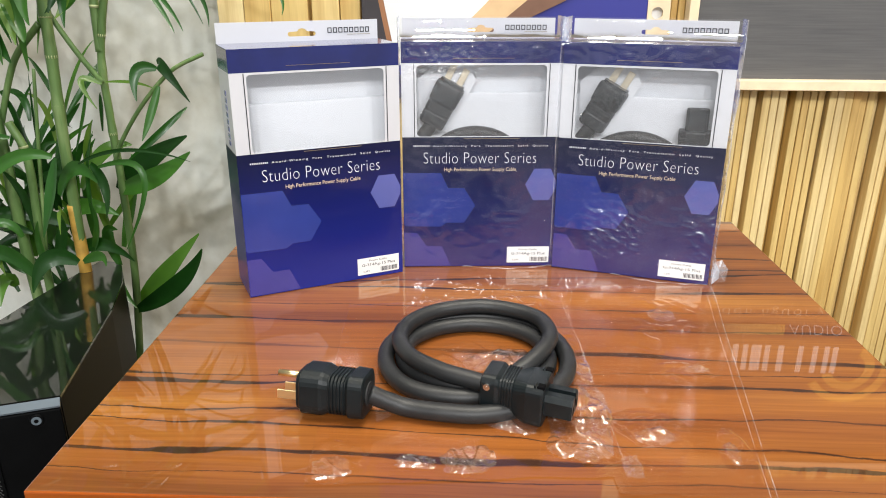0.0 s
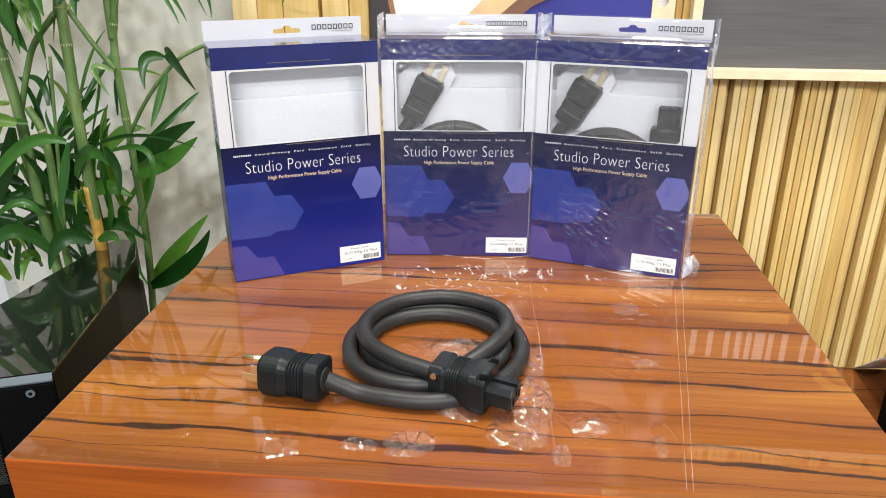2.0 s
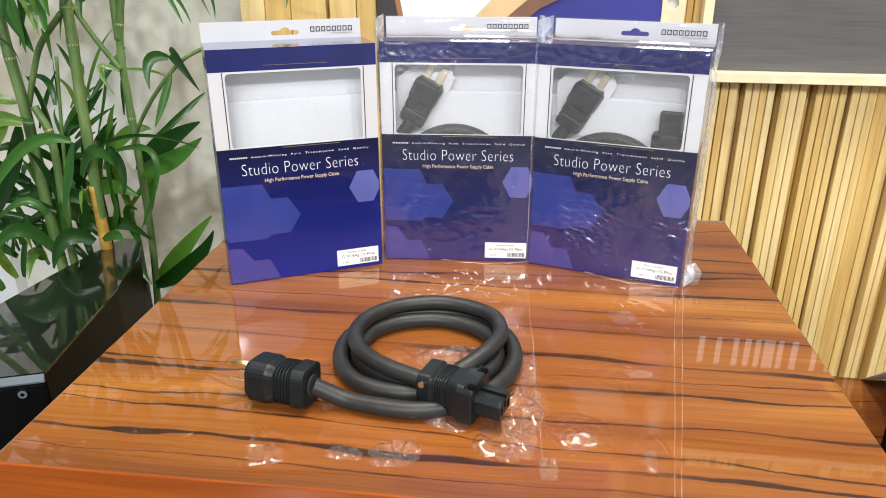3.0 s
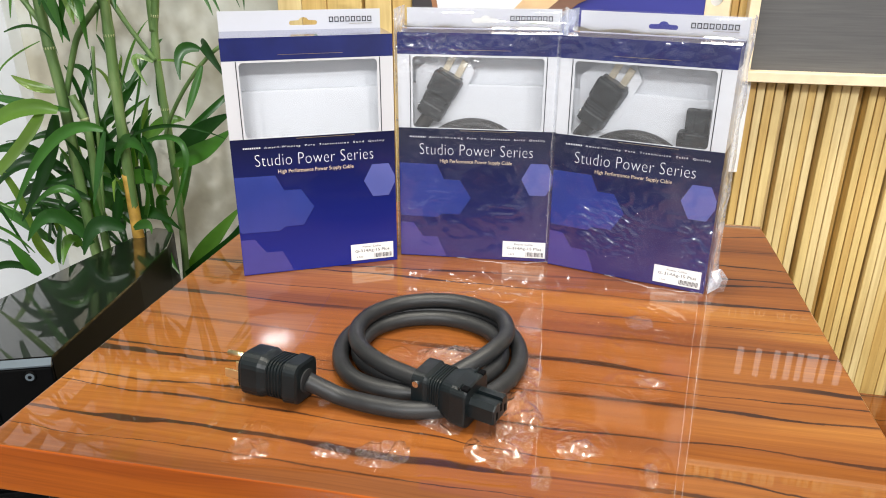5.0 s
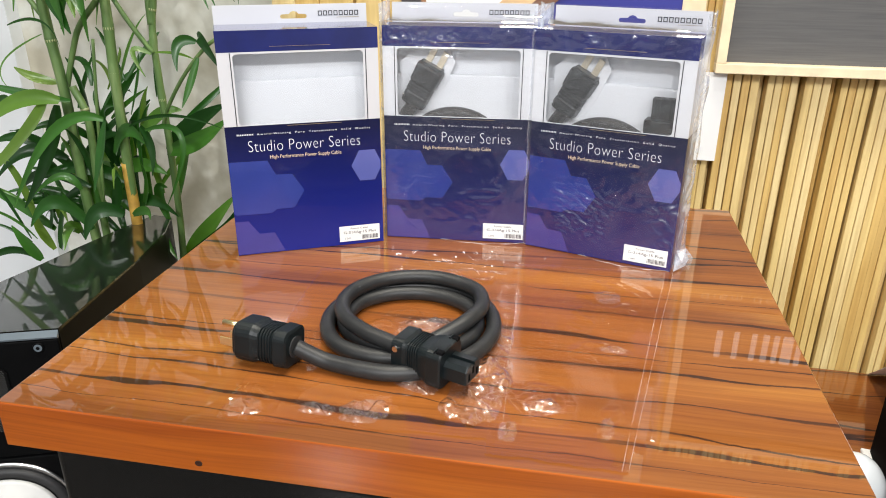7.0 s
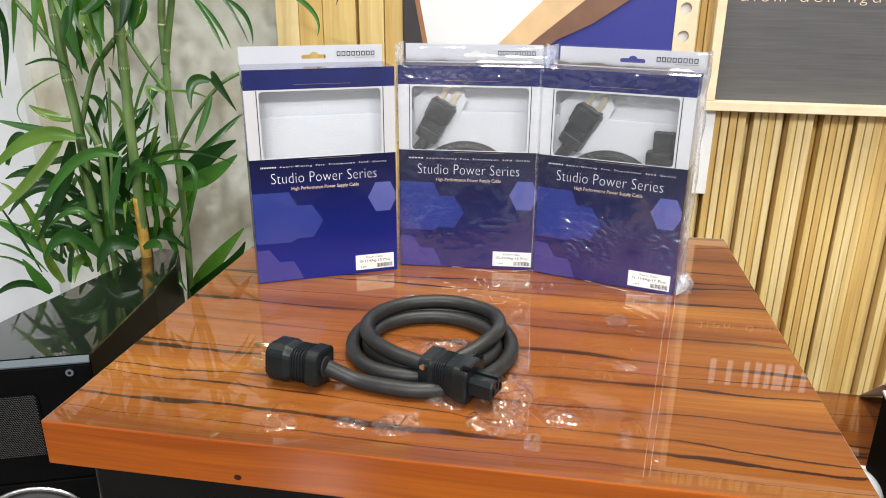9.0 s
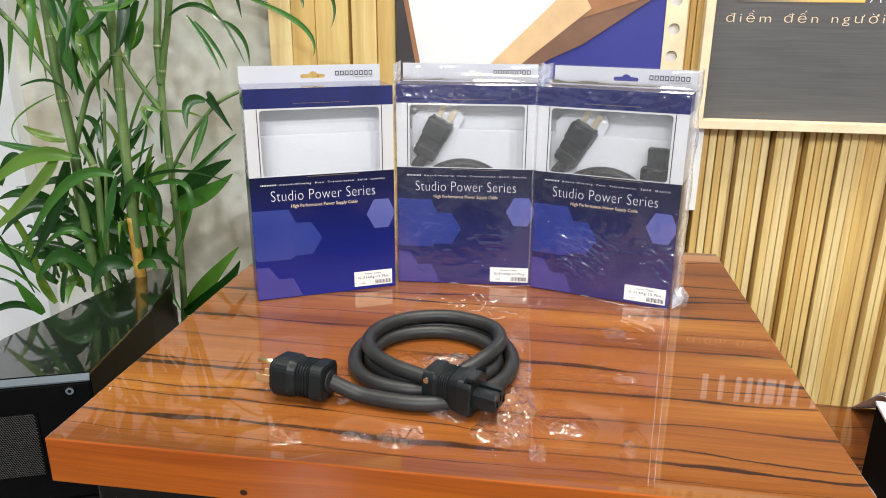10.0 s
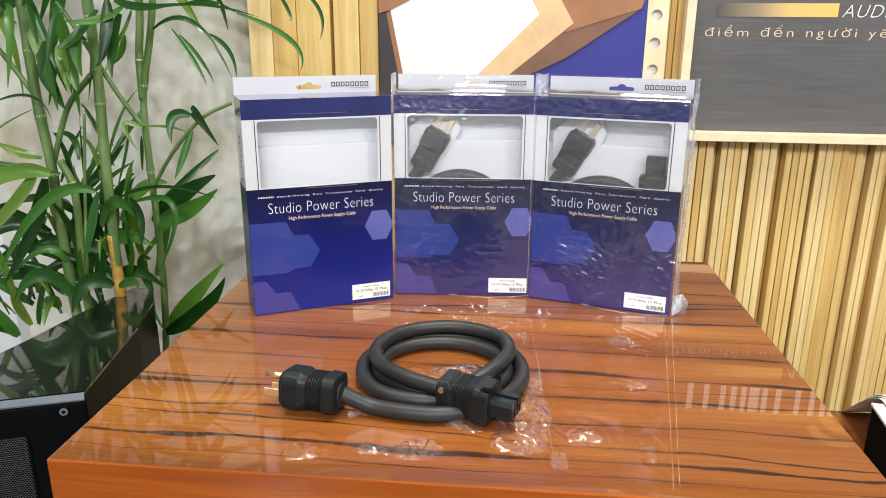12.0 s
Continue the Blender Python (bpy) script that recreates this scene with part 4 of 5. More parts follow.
# ---- clear plastic sleeves left flat on the stand ----
def ridges(p, seed):
    """Sharp-edged folds of film at three sizes, 0 to about 1."""
    q = Vector((p.x * 44 + p.y * 19, p.y * 30 - p.x * 12, seed))
    q += 0.35 * Vector((noise.noise(q * 1.3), noise.noise(q * 1.3 + Vector((9, 4, 1))), 0))
    return max(0.0, 0.9 - 1.5 * abs(noise.noise(q)) - 0.8 * abs(noise.noise(q * 2.2 + Vector((5, 2, 0)))) - 0.18 * abs(noise.noise(q * 4.9 + Vector((1, 7, 3)))))


def crumple(parent, cx, cy, rx, ry, high, seed, turn=0.0):
    """A bunched-up piece of the sleeve with a ragged outline."""
    bm, n, grid = bmesh.new(), 80, {}
    for j in range(n + 1):
        for i in range(n + 1):
            u, v = 2 * i / n - 1, 2 * j / n - 1
            p = Vector((cx + rx * u * math.cos(turn) - ry * v * math.sin(turn), cy + rx * u * math.sin(turn) + ry * v * math.cos(turn), 0))
            inside = 1 - max(abs(u), abs(v)) ** 2 * 0.5 - 0.5 * (u * u + v * v) + 0.45 * noise.noise(Vector((u * 2.2, v * 2.2, seed)))
            if inside > 0:
                grid[i, j] = bm.verts.new((p.x, p.y, 0.7011 + high * min(1.0, 1.6 * inside) * (ridges(p, seed) + 0.12 * ridges(p * 2.6, seed + 3))))
    for i, j in list(grid):
        four = [grid.get(k) for k in ((i, j), (i + 1, j), (i + 1, j + 1), (i, j + 1))]
        if all(four):
            bm.faces.new(four)
    part("crumple", bm, M_CRUMPLE, parent, "crumpled shiny film", True).visible_shadow = False


def sleeve(label, corners, z, seed, crumples, seams, nx, ny):
    """A flat clear sleeve; crumples: (x, y, radius x, radius y, height) where the film stands up in creases."""
    t = thing("plastic_sleeve", label, "plastic bag")
    bm, grid = bmesh.new(), []
    p00, p10, p11, p01 = (Vector((*p, 0)) for p in corners)

    def place(u, v):
        p = p00 * (1 - u) * (1 - v) + p10 * u * (1 - v) + p11 * u * v + p01 * (1 - u) * v
        p.x += 0.0020 * noise.noise(Vector((v * 4, seed, 1)))
        p.y += 0.0025 * noise.noise(Vector((u * 5, seed, 2)))
        lift = 0.00015 * (noise.noise(Vector((p.x * 30, p.y * 30, seed))) + 1)
        for cx, cy, rx, ry, high in crumples:
            near = max(0.0, 1 - ((p.x - cx) / rx) ** 2 - ((p.y - cy) / ry) ** 2)
            if near > 0:
                lift += high * min(1.0, near * 2) * ridges(p, seed + cx)
        return Vector((p.x, p.y, z + lift))
    for j in range(ny + 1):
        grid.append([bm.verts.new(place(i / nx, j / ny)) for i in range(nx + 1)])
    for j in range(ny):
        for i in range(nx):
            bm.faces.new((grid[j][i], grid[j][i + 1], grid[j + 1][i + 1], grid[j + 1][i]))
    part("film", bm, M_SLEEVE, t, "clear creased film", True).visible_shadow = False
    for u in seams:
        seam = [place(u, k / 60) + Vector((0, 0, 0.0001)) for k in range(61)]
        part("seam", tube(seam, 0.00019, 5), M_FILM_EDGE, t, "sealed film edge").visible_shadow = False
    return t


under_cord = sleeve("clear plastic sleeve lying creased under the power cord", ((-0.095, 0.322), (0.084, 0.341), (0.066, 0.585), (-0.112, 0.552)), 0.7007, 3.0,
                    ((0.0, 0.458, 0.046, 0.036, 0.0022), (-0.085, 0.343, 0.022, 0.022, 0.0026), (0.064, 0.46, 0.018, 0.06, 0.0026), (0.03, 0.565, 0.04, 0.016, 0.0020), (-0.055, 0.40, 0.012, 0.03, 0.0024)), (1.0,), 150, 200)
for cx, cy, rx, ry, high, seed, turn in ((0.062, 0.391, 0.020, 0.042, 0.0085, 2.0, -0.10), (-0.006, 0.349, 0.016, 0.013, 0.0050, 6.0, 0.2), (-0.036, 0.345, 0.012, 0.006, 0.0035, 9.0, 0.0), (0.012, 0.466, 0.026, 0.013, 0.0050, 4.0, 0.3),
                                         (-0.022, 0.440, 0.016, 0.009, 0.0040, 7.5, -0.4), (-0.083, 0.337, 0.011, 0.010, 0.0035, 5.0, 0.3), (0.068, 0.455, 0.009, 0.022, 0.0035, 11.0, 0.0), (0.020, 0.385, 0.016, 0.008, 0.004, 3.3, -0.3)):
    crumple(under_cord, cx, cy, rx, ry, high, seed, turn)
wide = sleeve("wide clear plastic sleeve lying flat in front of the cartons", ((0.076, 0.325), (0.159, 0.326), (0.203, 0.612), (0.050, 0.600)), 0.7009, 8.0,
              ((0.102, 0.382, 0.026, 0.026, 0.0022), (0.150, 0.55, 0.035, 0.035, 0.0022), (0.140, 0.455, 0.024, 0.016, 0.0022), (0.150, 0.36, 0.010, 0.030, 0.0024), (0.125, 0.50, 0.012, 0.03, 0.0020)), (0.955, 1.0), 100, 200)
for cx, cy, rx, ry, high, seed, turn in ((0.105, 0.378, 0.012, 0.009, 0.0040, 1.0, 0.5), (0.145, 0.548, 0.011, 0.012, 0.0025, 8.2, 0.2), (0.150, 0.461, 0.010, 0.005, 0.0030, 6.6, 0.0), (0.087, 0.348, 0.006, 0.010, 0.0040, 4.4, 0.0), (0.147, 0.364, 0.004, 0.011, 0.0030, 2.7, 0.0)):
    crumple(wide, cx, cy, rx, ry, high, seed, turn)

# ---- loudspeaker beside the stand ----
spk = thing("floor_loudspeaker", "slim gloss black floor-standing loudspeaker with a sloping top", "loudspeaker", pose(-0.2955, 0.4285, 0, 0, 0, 21.5))
plan = [(0, 0), (0.005, 0.25), (0.0, 0.42), (-0.016, 0.545), (-0.047, 0.57), (-0.072, 0.444), (-0.090, 0.338), (-0.104, 0.24), (-0.117, 0.17), (-0.130, 0.05), (-0.134, 0)]
bm = bmesh.new()
lo = [bm.verts.new((a, b, 0.03)) for a, b in plan]
hi = [bm.verts.new((a, b, 0.6805 - 0.19 * b)) for a, b in plan]
bm.faces.new(hi)
bm.faces.new(lo[::-1])
for i in range(len(plan)):
    j = (i + 1) % len(plan)
    bm.faces.new((lo[i], lo[j], hi[j], hi[i]))
part("cabinet", bm, M_SATIN, spk, "satin black cabinet")
bm = lofted([[(a, b, z - 0.19 * b) for a, b in plan] for z in (0.6806, 0.683)])
part("top_plate", bm, M_PIANO, spk, "mirror-gloss black sloping top")
part("trim", lofted([[(xx, yy, zz) for yy, zz in ((-0.0005, 0.6755), (-0.004, 0.6760), (-0.0045, 0.6775), (0.0005, 0.6822))] for xx in (-0.134, -0.0005)]), M_TRIM, spk, "bevelled grey trim strip")
part("baffle", block(-0.134, -0.0005, -0.0045, -0.0002, 0.563, 0.6752, 0.001, 2), M_BAFFLE, spk, "matte black front baffle")
part("lower_baffle", block(-0.134, -0.0005, -0.0045, -0.0002, 0.04, 0.561, 0.001, 2), M_BAFFLE, spk, "matte black front baffle")
grille = part("grille", plate(rounded(-0.092, -0.045, 0.590, 0.6515, 0.004), -0.0062, -0.0046), M_BAFFLE, spk, "perforated metal tweeter grille")
bm = bmesh.new()
for j in range(32):
    for i in range(24):
        gx, gz = -0.0912 + 0.0019 * (i + 0.5 * (j % 2)), 0.5915 + 0.00188 * j
        if gx < -0.0468:
            vs = [bm.verts.new((gx + a, -0.0062 - c, gz + b)) for a, b, c in ((-0.0009, 0.0002, 0), (0.0004, -0.0007, 0.0004), (0.0010, 0.0001, 0.0005), (-0.0003, 0.0008, 0.0001))]
            bm.faces.new(vs)
tagged(part("mesh", bm, M_MESH, grille, "fine metal mesh"), kind="stuff")
sc = part("screw", rod((0, -0.0046, 0), (0, -0.0060, 0), 0.0046, 0.0042, 20), M_BAFFLE, spk, "black screw with a socket head", m=pose(-0.0165, 0, 0.6690))
part("screw_ring", lofted([[(0.0033 * math.cos(i * math.tau / 16), yy, 0.0033 * math.sin(i * math.tau / 16)) for i in range(16)] for yy in (-0.0059, -0.0063)]), M_TRIM, sc)
# raised black hexagon stands for the shade inside the screw's socket
part("socket_hole", lofted([[(0.0016 * math.cos(i * math.tau / 6), yy, 0.0016 * math.sin(i * math.tau / 6)) for i in range(6)] for yy in (-0.0060, -0.0066)]), M_BAG_BLACK, sc)


def disc(profile, cx, cz, sides=40):
    return lofted([[(cx + r * math.cos(i * math.tau / sides), yy, cz + r * math.sin(i * math.tau / sides)) for i in range(sides)] for r, yy in profile])


part("woofer_ring", disc([(0.050, -0.0046), (0.050, -0.009), (0.047, -0.011), (0.042, -0.010), (0.040, -0.0048)], -0.067, 0.503), M_RUBBER, spk, "black rubber surround", True)
part("woofer_rim", disc([(0.0555, -0.0046), (0.0555, -0.007), (0.0505, -0.0075), (0.0505, -0.0048)], -0.067, 0.503), M_STEEL, spk, "grey metal rim", True)
part("woofer_cone", disc([(0.0405, -0.0100), (0.036, -0.0112), (0.028, -0.0150), (0.016, -0.0185), (0.004, -0.0195)], -0.067, 0.503), M_CONE, spk, "pale woofer dome", True)
part("plinth", block(-0.150, 0.016, -0.015, 0.50, 0.0, 0.031, 0.003, 2), M_BAFFLE, spk, "black plinth")

# ---- lower wooden shelf and the bag on it ----
shelf = thing("low_bench", "low lacquered wooden bench against the slatted wall", "bench")
part("bench_top", block(0.318, 1.25, 0.12, 0.785, 0.485, 0.520, 0.0015, 2), M_WOOD_SHADED, shelf, "glossy streaked wood")
for xx, yy in ((0.35, 0.16), (1.20, 0.16), (0.35, 0.74), (1.20, 0.74)):
    part("leg", block(xx, xx + 0.03, yy, yy + 0.03, 0, 0.4855, 0.002, 1), M_BAFFLE, shelf)
CARRIER = pose(0.4095, 0.627, 0.5202, 0, 0, -6)
carrier = thing("display_case", "flat black case with a white lid on a white base", "case", CARRIER)
part("base_plate", block(-0.007, 0.20, -0.25, 0.004, 0, 0.004, 0.0008, 1), M_LABEL, carrier, "white base plate")
part("body", block(0, 0.195, -0.245, 0, 0.004, 0.090, 0.0010, 2), M_BAG_BLACK, carrier, "matte black body")
part("lid", block(-0.0012, 0.196, -0.246, 0.001, 0.0902, 0.0935, 0.0008, 2), M_WHITE_CARD, carrier, "white lid")
wad = thing("paper_sheaf", "loose white paper sheets leaning on the black case", "paper")
droop = smooth_path([(0.418, 0.600, 0.6147), (0.419, 0.628, 0.6157), (0.426, 0.655, 0.6050), (0.437, 0.695, 0.5830), (0.445, 0.737, 0.5530), (0.452, 0.781, 0.5206)], 5)
for k in range(3):
    slabs = []
    for i in range(7):
        side = 0.0025 * k + 0.018 * i
        over = [(p.x + side, p.y + 0.1 * side, p.z + 0.0007 * k + 0.0016 * k * math.sin(min(1.0, max(0.0, (p.y - 0.62) / 0.16)) * math.pi)) for p in droop]
        slabs.append([(q, r, s + 0.0003) for q, r, s in over] + over[::-1])
    part("sheet", lofted(slabs), M_PAPER, wad, "", True)
dome = thing("white_dome", "small glossy white plastic dome on the shaded bench", "ornament", pose(0.367, 0.544, 0.5202))
part("body", lofted([[(r * math.cos(i * math.tau / 40), r * math.sin(i * math.tau / 40), z) for i in range(40)] for r, z in [(0.0262, 0.0), (0.0276, 0.001), (0.0276, 0.0145), (0.0270, 0.0155)]]), M_DOME, dome, "white base ring")
part("cap", lofted([[(0.0279 * math.cos(s) * math.cos(i * math.tau / 40), 0.0279 * math.cos(s) * math.sin(i * math.tau / 40), 0.0160 + 0.040 * math.sin(s)) for i in range(40)] for s in [k * 1.555 / 12 for k in range(13)]]), M_DOME, dome, "rounded white cap", True)

# ---- the plant ----
plant = thing("bamboo_plant", "tall green bamboo-like potted plant with strap leaves", "plant")
part("pot", lofted([[(-0.60 + r * math.cos(i * math.tau / 32), 0.93 + r * math.sin(i * math.tau / 32), z) for i in range(32)] for r, z in ((0.12, 0), (0.15, 0.30), (0.16, 0.30), (0.16, 0.33), (0.145, 0.33), (0.143, 0.30))]), M_POT, plant, "grey pot", True)
part("soil", rod((-0.60, 0.93, 0.28), (-0.60, 0.93, 0.312), 0.14, None, 28), M_SOIL, plant, "dark soil")


def stalk(points, r, nodes, material=None):
    path = smooth_path(points, 14)
    length = len(path) - 1

    def radius(s):
        swell = sum(max(0.0, 1 - abs(s - q) * 45) for q in nodes)
        return r * (1.06 - 0.12 * s) + 0.0009 * swell
    ob = part("stalk", tube(path, radius, 14), material or M_STALK, plant, "", True)
    for q in nodes:
        i = min(length - 1, int(q * length))
        part("node_ring", tube([path[i], path[i] + (path[i + 1] - path[i]).normalized() * 0.0035], r * (1.06 - 0.12 * q) + 0.0006, 14), M_NODE, ob, "pale node ring", True)
    return ob


stalk([(-0.56, 0.90, 0.30), (-0.531, 0.872, 0.56), (-0.5265, 0.87, 0.701), (-0.524, 0.87, 0.806), (-0.520, 0.87, 0.899), (-0.521, 0.87, 1.0), (-0.53, 0.87, 1.25)], 0.0068, (0.5, 0.615, 0.70, 0.82))
part("dry_sheath", tube(smooth_path([(-0.5275, 0.8700, 0.575), (-0.5275, 0.8695, 0.62), (-0.5285, 0.8700, 0.682)], 6), lambda s: 0.0080 - 0.0006 * s, 14), M_DRY, plant, "dry yellow-brown sheath", True)
stalk([(-0.52, 0.93, 0.30), (-0.481, 0.905, 0.55), (-0.475, 0.90, 0.696), (-0.4765, 0.90, 0.792), (-0.4745, 0.90, 0.874), (-0.448, 0.90, 0.993), (-0.42, 0.90, 1.2)], 0.0049, (0.46, 0.62, 0.70))
stalk([(-0.476, 0.90, 0.870), (-0.475, 0.902, 0.93), (-0.469, 0.905, 0.99), (-0.46, 0.91, 1.15)], 0.0052, (0.3,))
stalk([(-0.61, 0.90, 0.30), (-0.598, 0.862, 0.61), (-0.599, 0.86, 0.776), (-0.606, 0.86, 0.876), (-0.607, 0.86, 0.991), (-0.61, 0.86, 1.2)], 0.0070, (0.55, 0.72))
stalk([(-0.477, 0.895, 0.833), (-0.50, 0.885, 0.875), (-0.521, 0.88, 0.916), (-0.552, 0.88, 0.97), (-0.60, 0.88, 1.04)], 0.0032, ())
stalk([(-0.528, 0.868, 0.905), (-0.560, 0.865, 0.87), (-0.580, 0.868, 0.836), (-0.602, 0.866, 0.777)], 0.0040, ())
stalk([(-0.474, 0.89, 0.735), (-0.455, 0.88, 0.765), (-0.418, 0.87, 0.811), (-0.375, 0.865, 0.852), (-0.334, 0.865, 0.872)], 0.0026, ())
stalk([(-0.606, 0.86, 0.876), (-0.647, 0.855, 0.939), (-0.69, 0.855, 0.985)], 0.0034, ())
stalk([(-0.57, 0.86, 0.62), (-0.555, 0.86, 0.743), (-0.54, 0.86, 0.854)], 0.0022, ())
stalk([(-0.585, 0.88, 0.33), (-0.575, 0.86, 0.60), (-0.57, 0.86, 0.74), (-0.585, 0.86, 0.79)], 0.0054, (0.75,))
rl = random.Random(21)


def leaf(a, b, c, width):
    """One strap leaf that starts at a, bends past b and ends at c."""
    a, b, c = Vector(a), Vector(b), Vector(c)
    mid = 2 * b - (a + c) / 2
    n = 12
    face = Vector((rl.uniform(-0.5, 0.5), -1, rl.uniform(-0.1, 0.8))).normalized()
    bm = bmesh.new()
    rows = []
    for i in range(n + 1):
        s = i / n
        p = (1 - s) ** 2 * a + 2 * s * (1 - s) * mid + s * s * c
        t = (2 * (1 - s) * (mid - a) + 2 * s * (c - mid)).normalized()
        side = t.cross(face).normalized()
        up = side.cross(t).normalized()
        w = width * 0.5 * max(0.03, math.sin(math.pi * min(1, s * 0.93 + 0.05) ** 0.75) ** 0.8)
        wave = 0.08 * w * math.sin(7 * s + 3 * width * 100)
        rows.append([bm.verts.new(p + side * w * k + up * (w * 0.28 * abs(k) + wave * k)) for k in (-1, -0.5, 0, 0.5, 1)])
    for q, r in zip(rows, rows[1:]):
        for k in range(4):
            bm.faces.new((q[k], q[k + 1], r[k + 1], r[k]))
    part("leaf", bm, M_LEAF, plant, "", True)


leaf((-0.58, 0.800, 0.782), (-0.62, 0.790, 0.732), (-0.69, 0.780, 0.674), 0.026)
leaf((-0.56, 0.800, 0.783), (-0.62, 0.790, 0.780), (-0.69, 0.780, 0.729), 0.021)
leaf((-0.56, 0.820, 0.779), (-0.63, 0.810, 0.790), (-0.68, 0.800, 0.802), 0.011)
leaf((-0.59, 0.830, 0.770), (-0.61, 0.820, 0.705), (-0.66, 0.810, 0.624), 0.020)
leaf((-0.50, 0.800, 0.762), (-0.57, 0.790, 0.744), (-0.65, 0.780, 0.634), 0.015)
leaf((-0.49, 0.790, 0.763), (-0.50, 0.780, 0.713), (-0.51, 0.770, 0.673), 0.018)
leaf((-0.53, 0.780, 0.615), (-0.57, 0.770, 0.655), (-0.61, 0.760, 0.619), 0.021)
leaf((-0.48, 0.780, 0.639), (-0.51, 0.770, 0.646), (-0.53, 0.760, 0.607), 0.021)
leaf((-0.68, 0.840, 0.529), (-0.72, 0.830, 0.546), (-0.77, 0.820, 0.518), 0.013)
leaf((-0.57, 0.820, 0.655), (-0.59, 0.810, 0.676), (-0.63, 0.800, 0.650), 0.011)
leaf((-0.49, 0.920, 0.688), (-0.44, 0.910, 0.731), (-0.38, 0.900, 0.767), 0.029)
leaf((-0.48, 0.900, 0.694), (-0.42, 0.890, 0.716), (-0.37, 0.880, 0.751), 0.026)
leaf((-0.50, 0.850, 0.741), (-0.43, 0.840, 0.762), (-0.35, 0.830, 0.751), 0.005)
leaf((-0.47, 0.840, 0.740), (-0.41, 0.830, 0.734), (-0.44, 0.820, 0.641), 0.008)
leaf((-0.49, 0.860, 0.739), (-0.47, 0.850, 0.711), (-0.47, 0.840, 0.675), 0.014)
leaf((-0.51, 0.880, 0.656), (-0.50, 0.870, 0.729), (-0.48, 0.860, 0.780), 0.009)
leaf((-0.49, 0.920, 0.512), (-0.44, 0.910, 0.569), (-0.38, 0.900, 0.635), 0.027)
leaf((-0.48, 0.900, 0.521), (-0.41, 0.890, 0.567), (-0.37, 0.880, 0.621), 0.026)
leaf((-0.58, 0.900, 0.736), (-0.57, 0.890, 0.798), (-0.56, 0.880, 0.850), 0.004)
leaf((-0.61, 0.950, 0.729), (-0.57, 0.940, 0.766), (-0.53, 0.930, 0.802), 0.015)
leaf((-0.60, 0.950, 0.724), (-0.56, 0.940, 0.753), (-0.52, 0.930, 0.776), 0.007)
leaf((-0.63, 0.920, 0.745), (-0.60, 0.910, 0.794), (-0.57, 0.900, 0.833), 0.007)
leaf((-0.47, 0.880, 0.834), (-0.49, 0.870, 0.839), (-0.47, 0.860, 0.807), 0.008)
leaf((-0.47, 0.890, 0.835), (-0.43, 0.880, 0.836), (-0.40, 0.870, 0.830), 0.004)
leaf((-0.39, 0.870, 0.859), (-0.38, 0.860, 0.855), (-0.35, 0.850, 0.818), 0.014)
leaf((-0.39, 0.860, 0.855), (-0.41, 0.850, 0.853), (-0.41, 0.840, 0.820), 0.014)
leaf((-0.39, 0.860, 0.835), (-0.40, 0.850, 0.802), (-0.41, 0.840, 0.773), 0.010)
leaf((-0.58, 0.840, 0.922), (-0.56, 0.830, 0.896), (-0.54, 0.820, 0.865), 0.020)
leaf((-0.54, 0.800, 0.950), (-0.54, 0.790, 0.929), (-0.54, 0.780, 0.908), 0.012)
leaf((-0.55, 0.840, 0.944), (-0.53, 0.830, 0.909), (-0.52, 0.820, 0.888), 0.016)
leaf((-0.48, 0.840, 0.957), (-0.48, 0.830, 0.936), (-0.49, 0.820, 0.919), 0.011)
leaf((-0.47, 0.840, 0.958), (-0.47, 0.830, 0.932), (-0.48, 0.820, 0.913), 0.011)
leaf((-0.47, 0.860, 0.957), (-0.47, 0.850, 0.936), (-0.48, 0.840, 0.920), 0.010)
leaf((-0.39, 0.850, 0.958), (-0.36, 0.840, 0.929), (-0.34, 0.830, 0.900), 0.005)
leaf((-0.35, 0.850, 0.959), (-0.32, 0.840, 0.938), (-0.31, 0.830, 0.905), 0.006)
leaf((-0.60, 0.840, 0.861), (-0.66, 0.830, 0.824), (-0.65, 0.820, 0.791), 0.003)
leaf((-0.65, 0.840, 0.871), (-0.59, 0.830, 0.879), (-0.56, 0.820, 0.848), 0.004)
leaf((-0.64, 0.900, 0.785), (-0.67, 0.890, 0.794), (-0.69, 0.880, 0.809), 0.014)
leaf((-0.67, 0.820, 0.572), (-0.69, 0.810, 0.641), (-0.71, 0.800, 0.692), 0.006)
leaf((-0.66, 0.820, 0.573), (-0.69, 0.810, 0.609), (-0.73, 0.800, 0.622), 0.006)
leaf((-0.67, 0.820, 0.632), (-0.70, 0.810, 0.651), (-0.72, 0.800, 0.657), 0.004)
leaf((-0.68, 0.830, 0.562), (-0.71, 0.820, 0.587), (-0.74, 0.810, 0.596), 0.005)
leaf((-0.68, 0.850, 0.576), (-0.69, 0.840, 0.663), (-0.72, 0.830, 0.704), 0.011)
leaf((-0.67, 0.830, 0.534), (-0.68, 0.820, 0.562), (-0.69, 0.810, 0.595), 0.016)
leaf((-0.65, 0.850, 0.545), (-0.63, 0.840, 0.592), (-0.61, 0.830, 0.626), 0.017)
leaf((-0.67, 0.860, 0.539), (-0.68, 0.850, 0.579), (-0.67, 0.840, 0.607), 0.014)
leaf((-0.60, 0.880, 0.605), (-0.60, 0.870, 0.660), (-0.62, 0.860, 0.718), 0.016)
leaf((-0.58, 0.870, 0.621), (-0.58, 0.860, 0.686), (-0.60, 0.850, 0.732), 0.016)
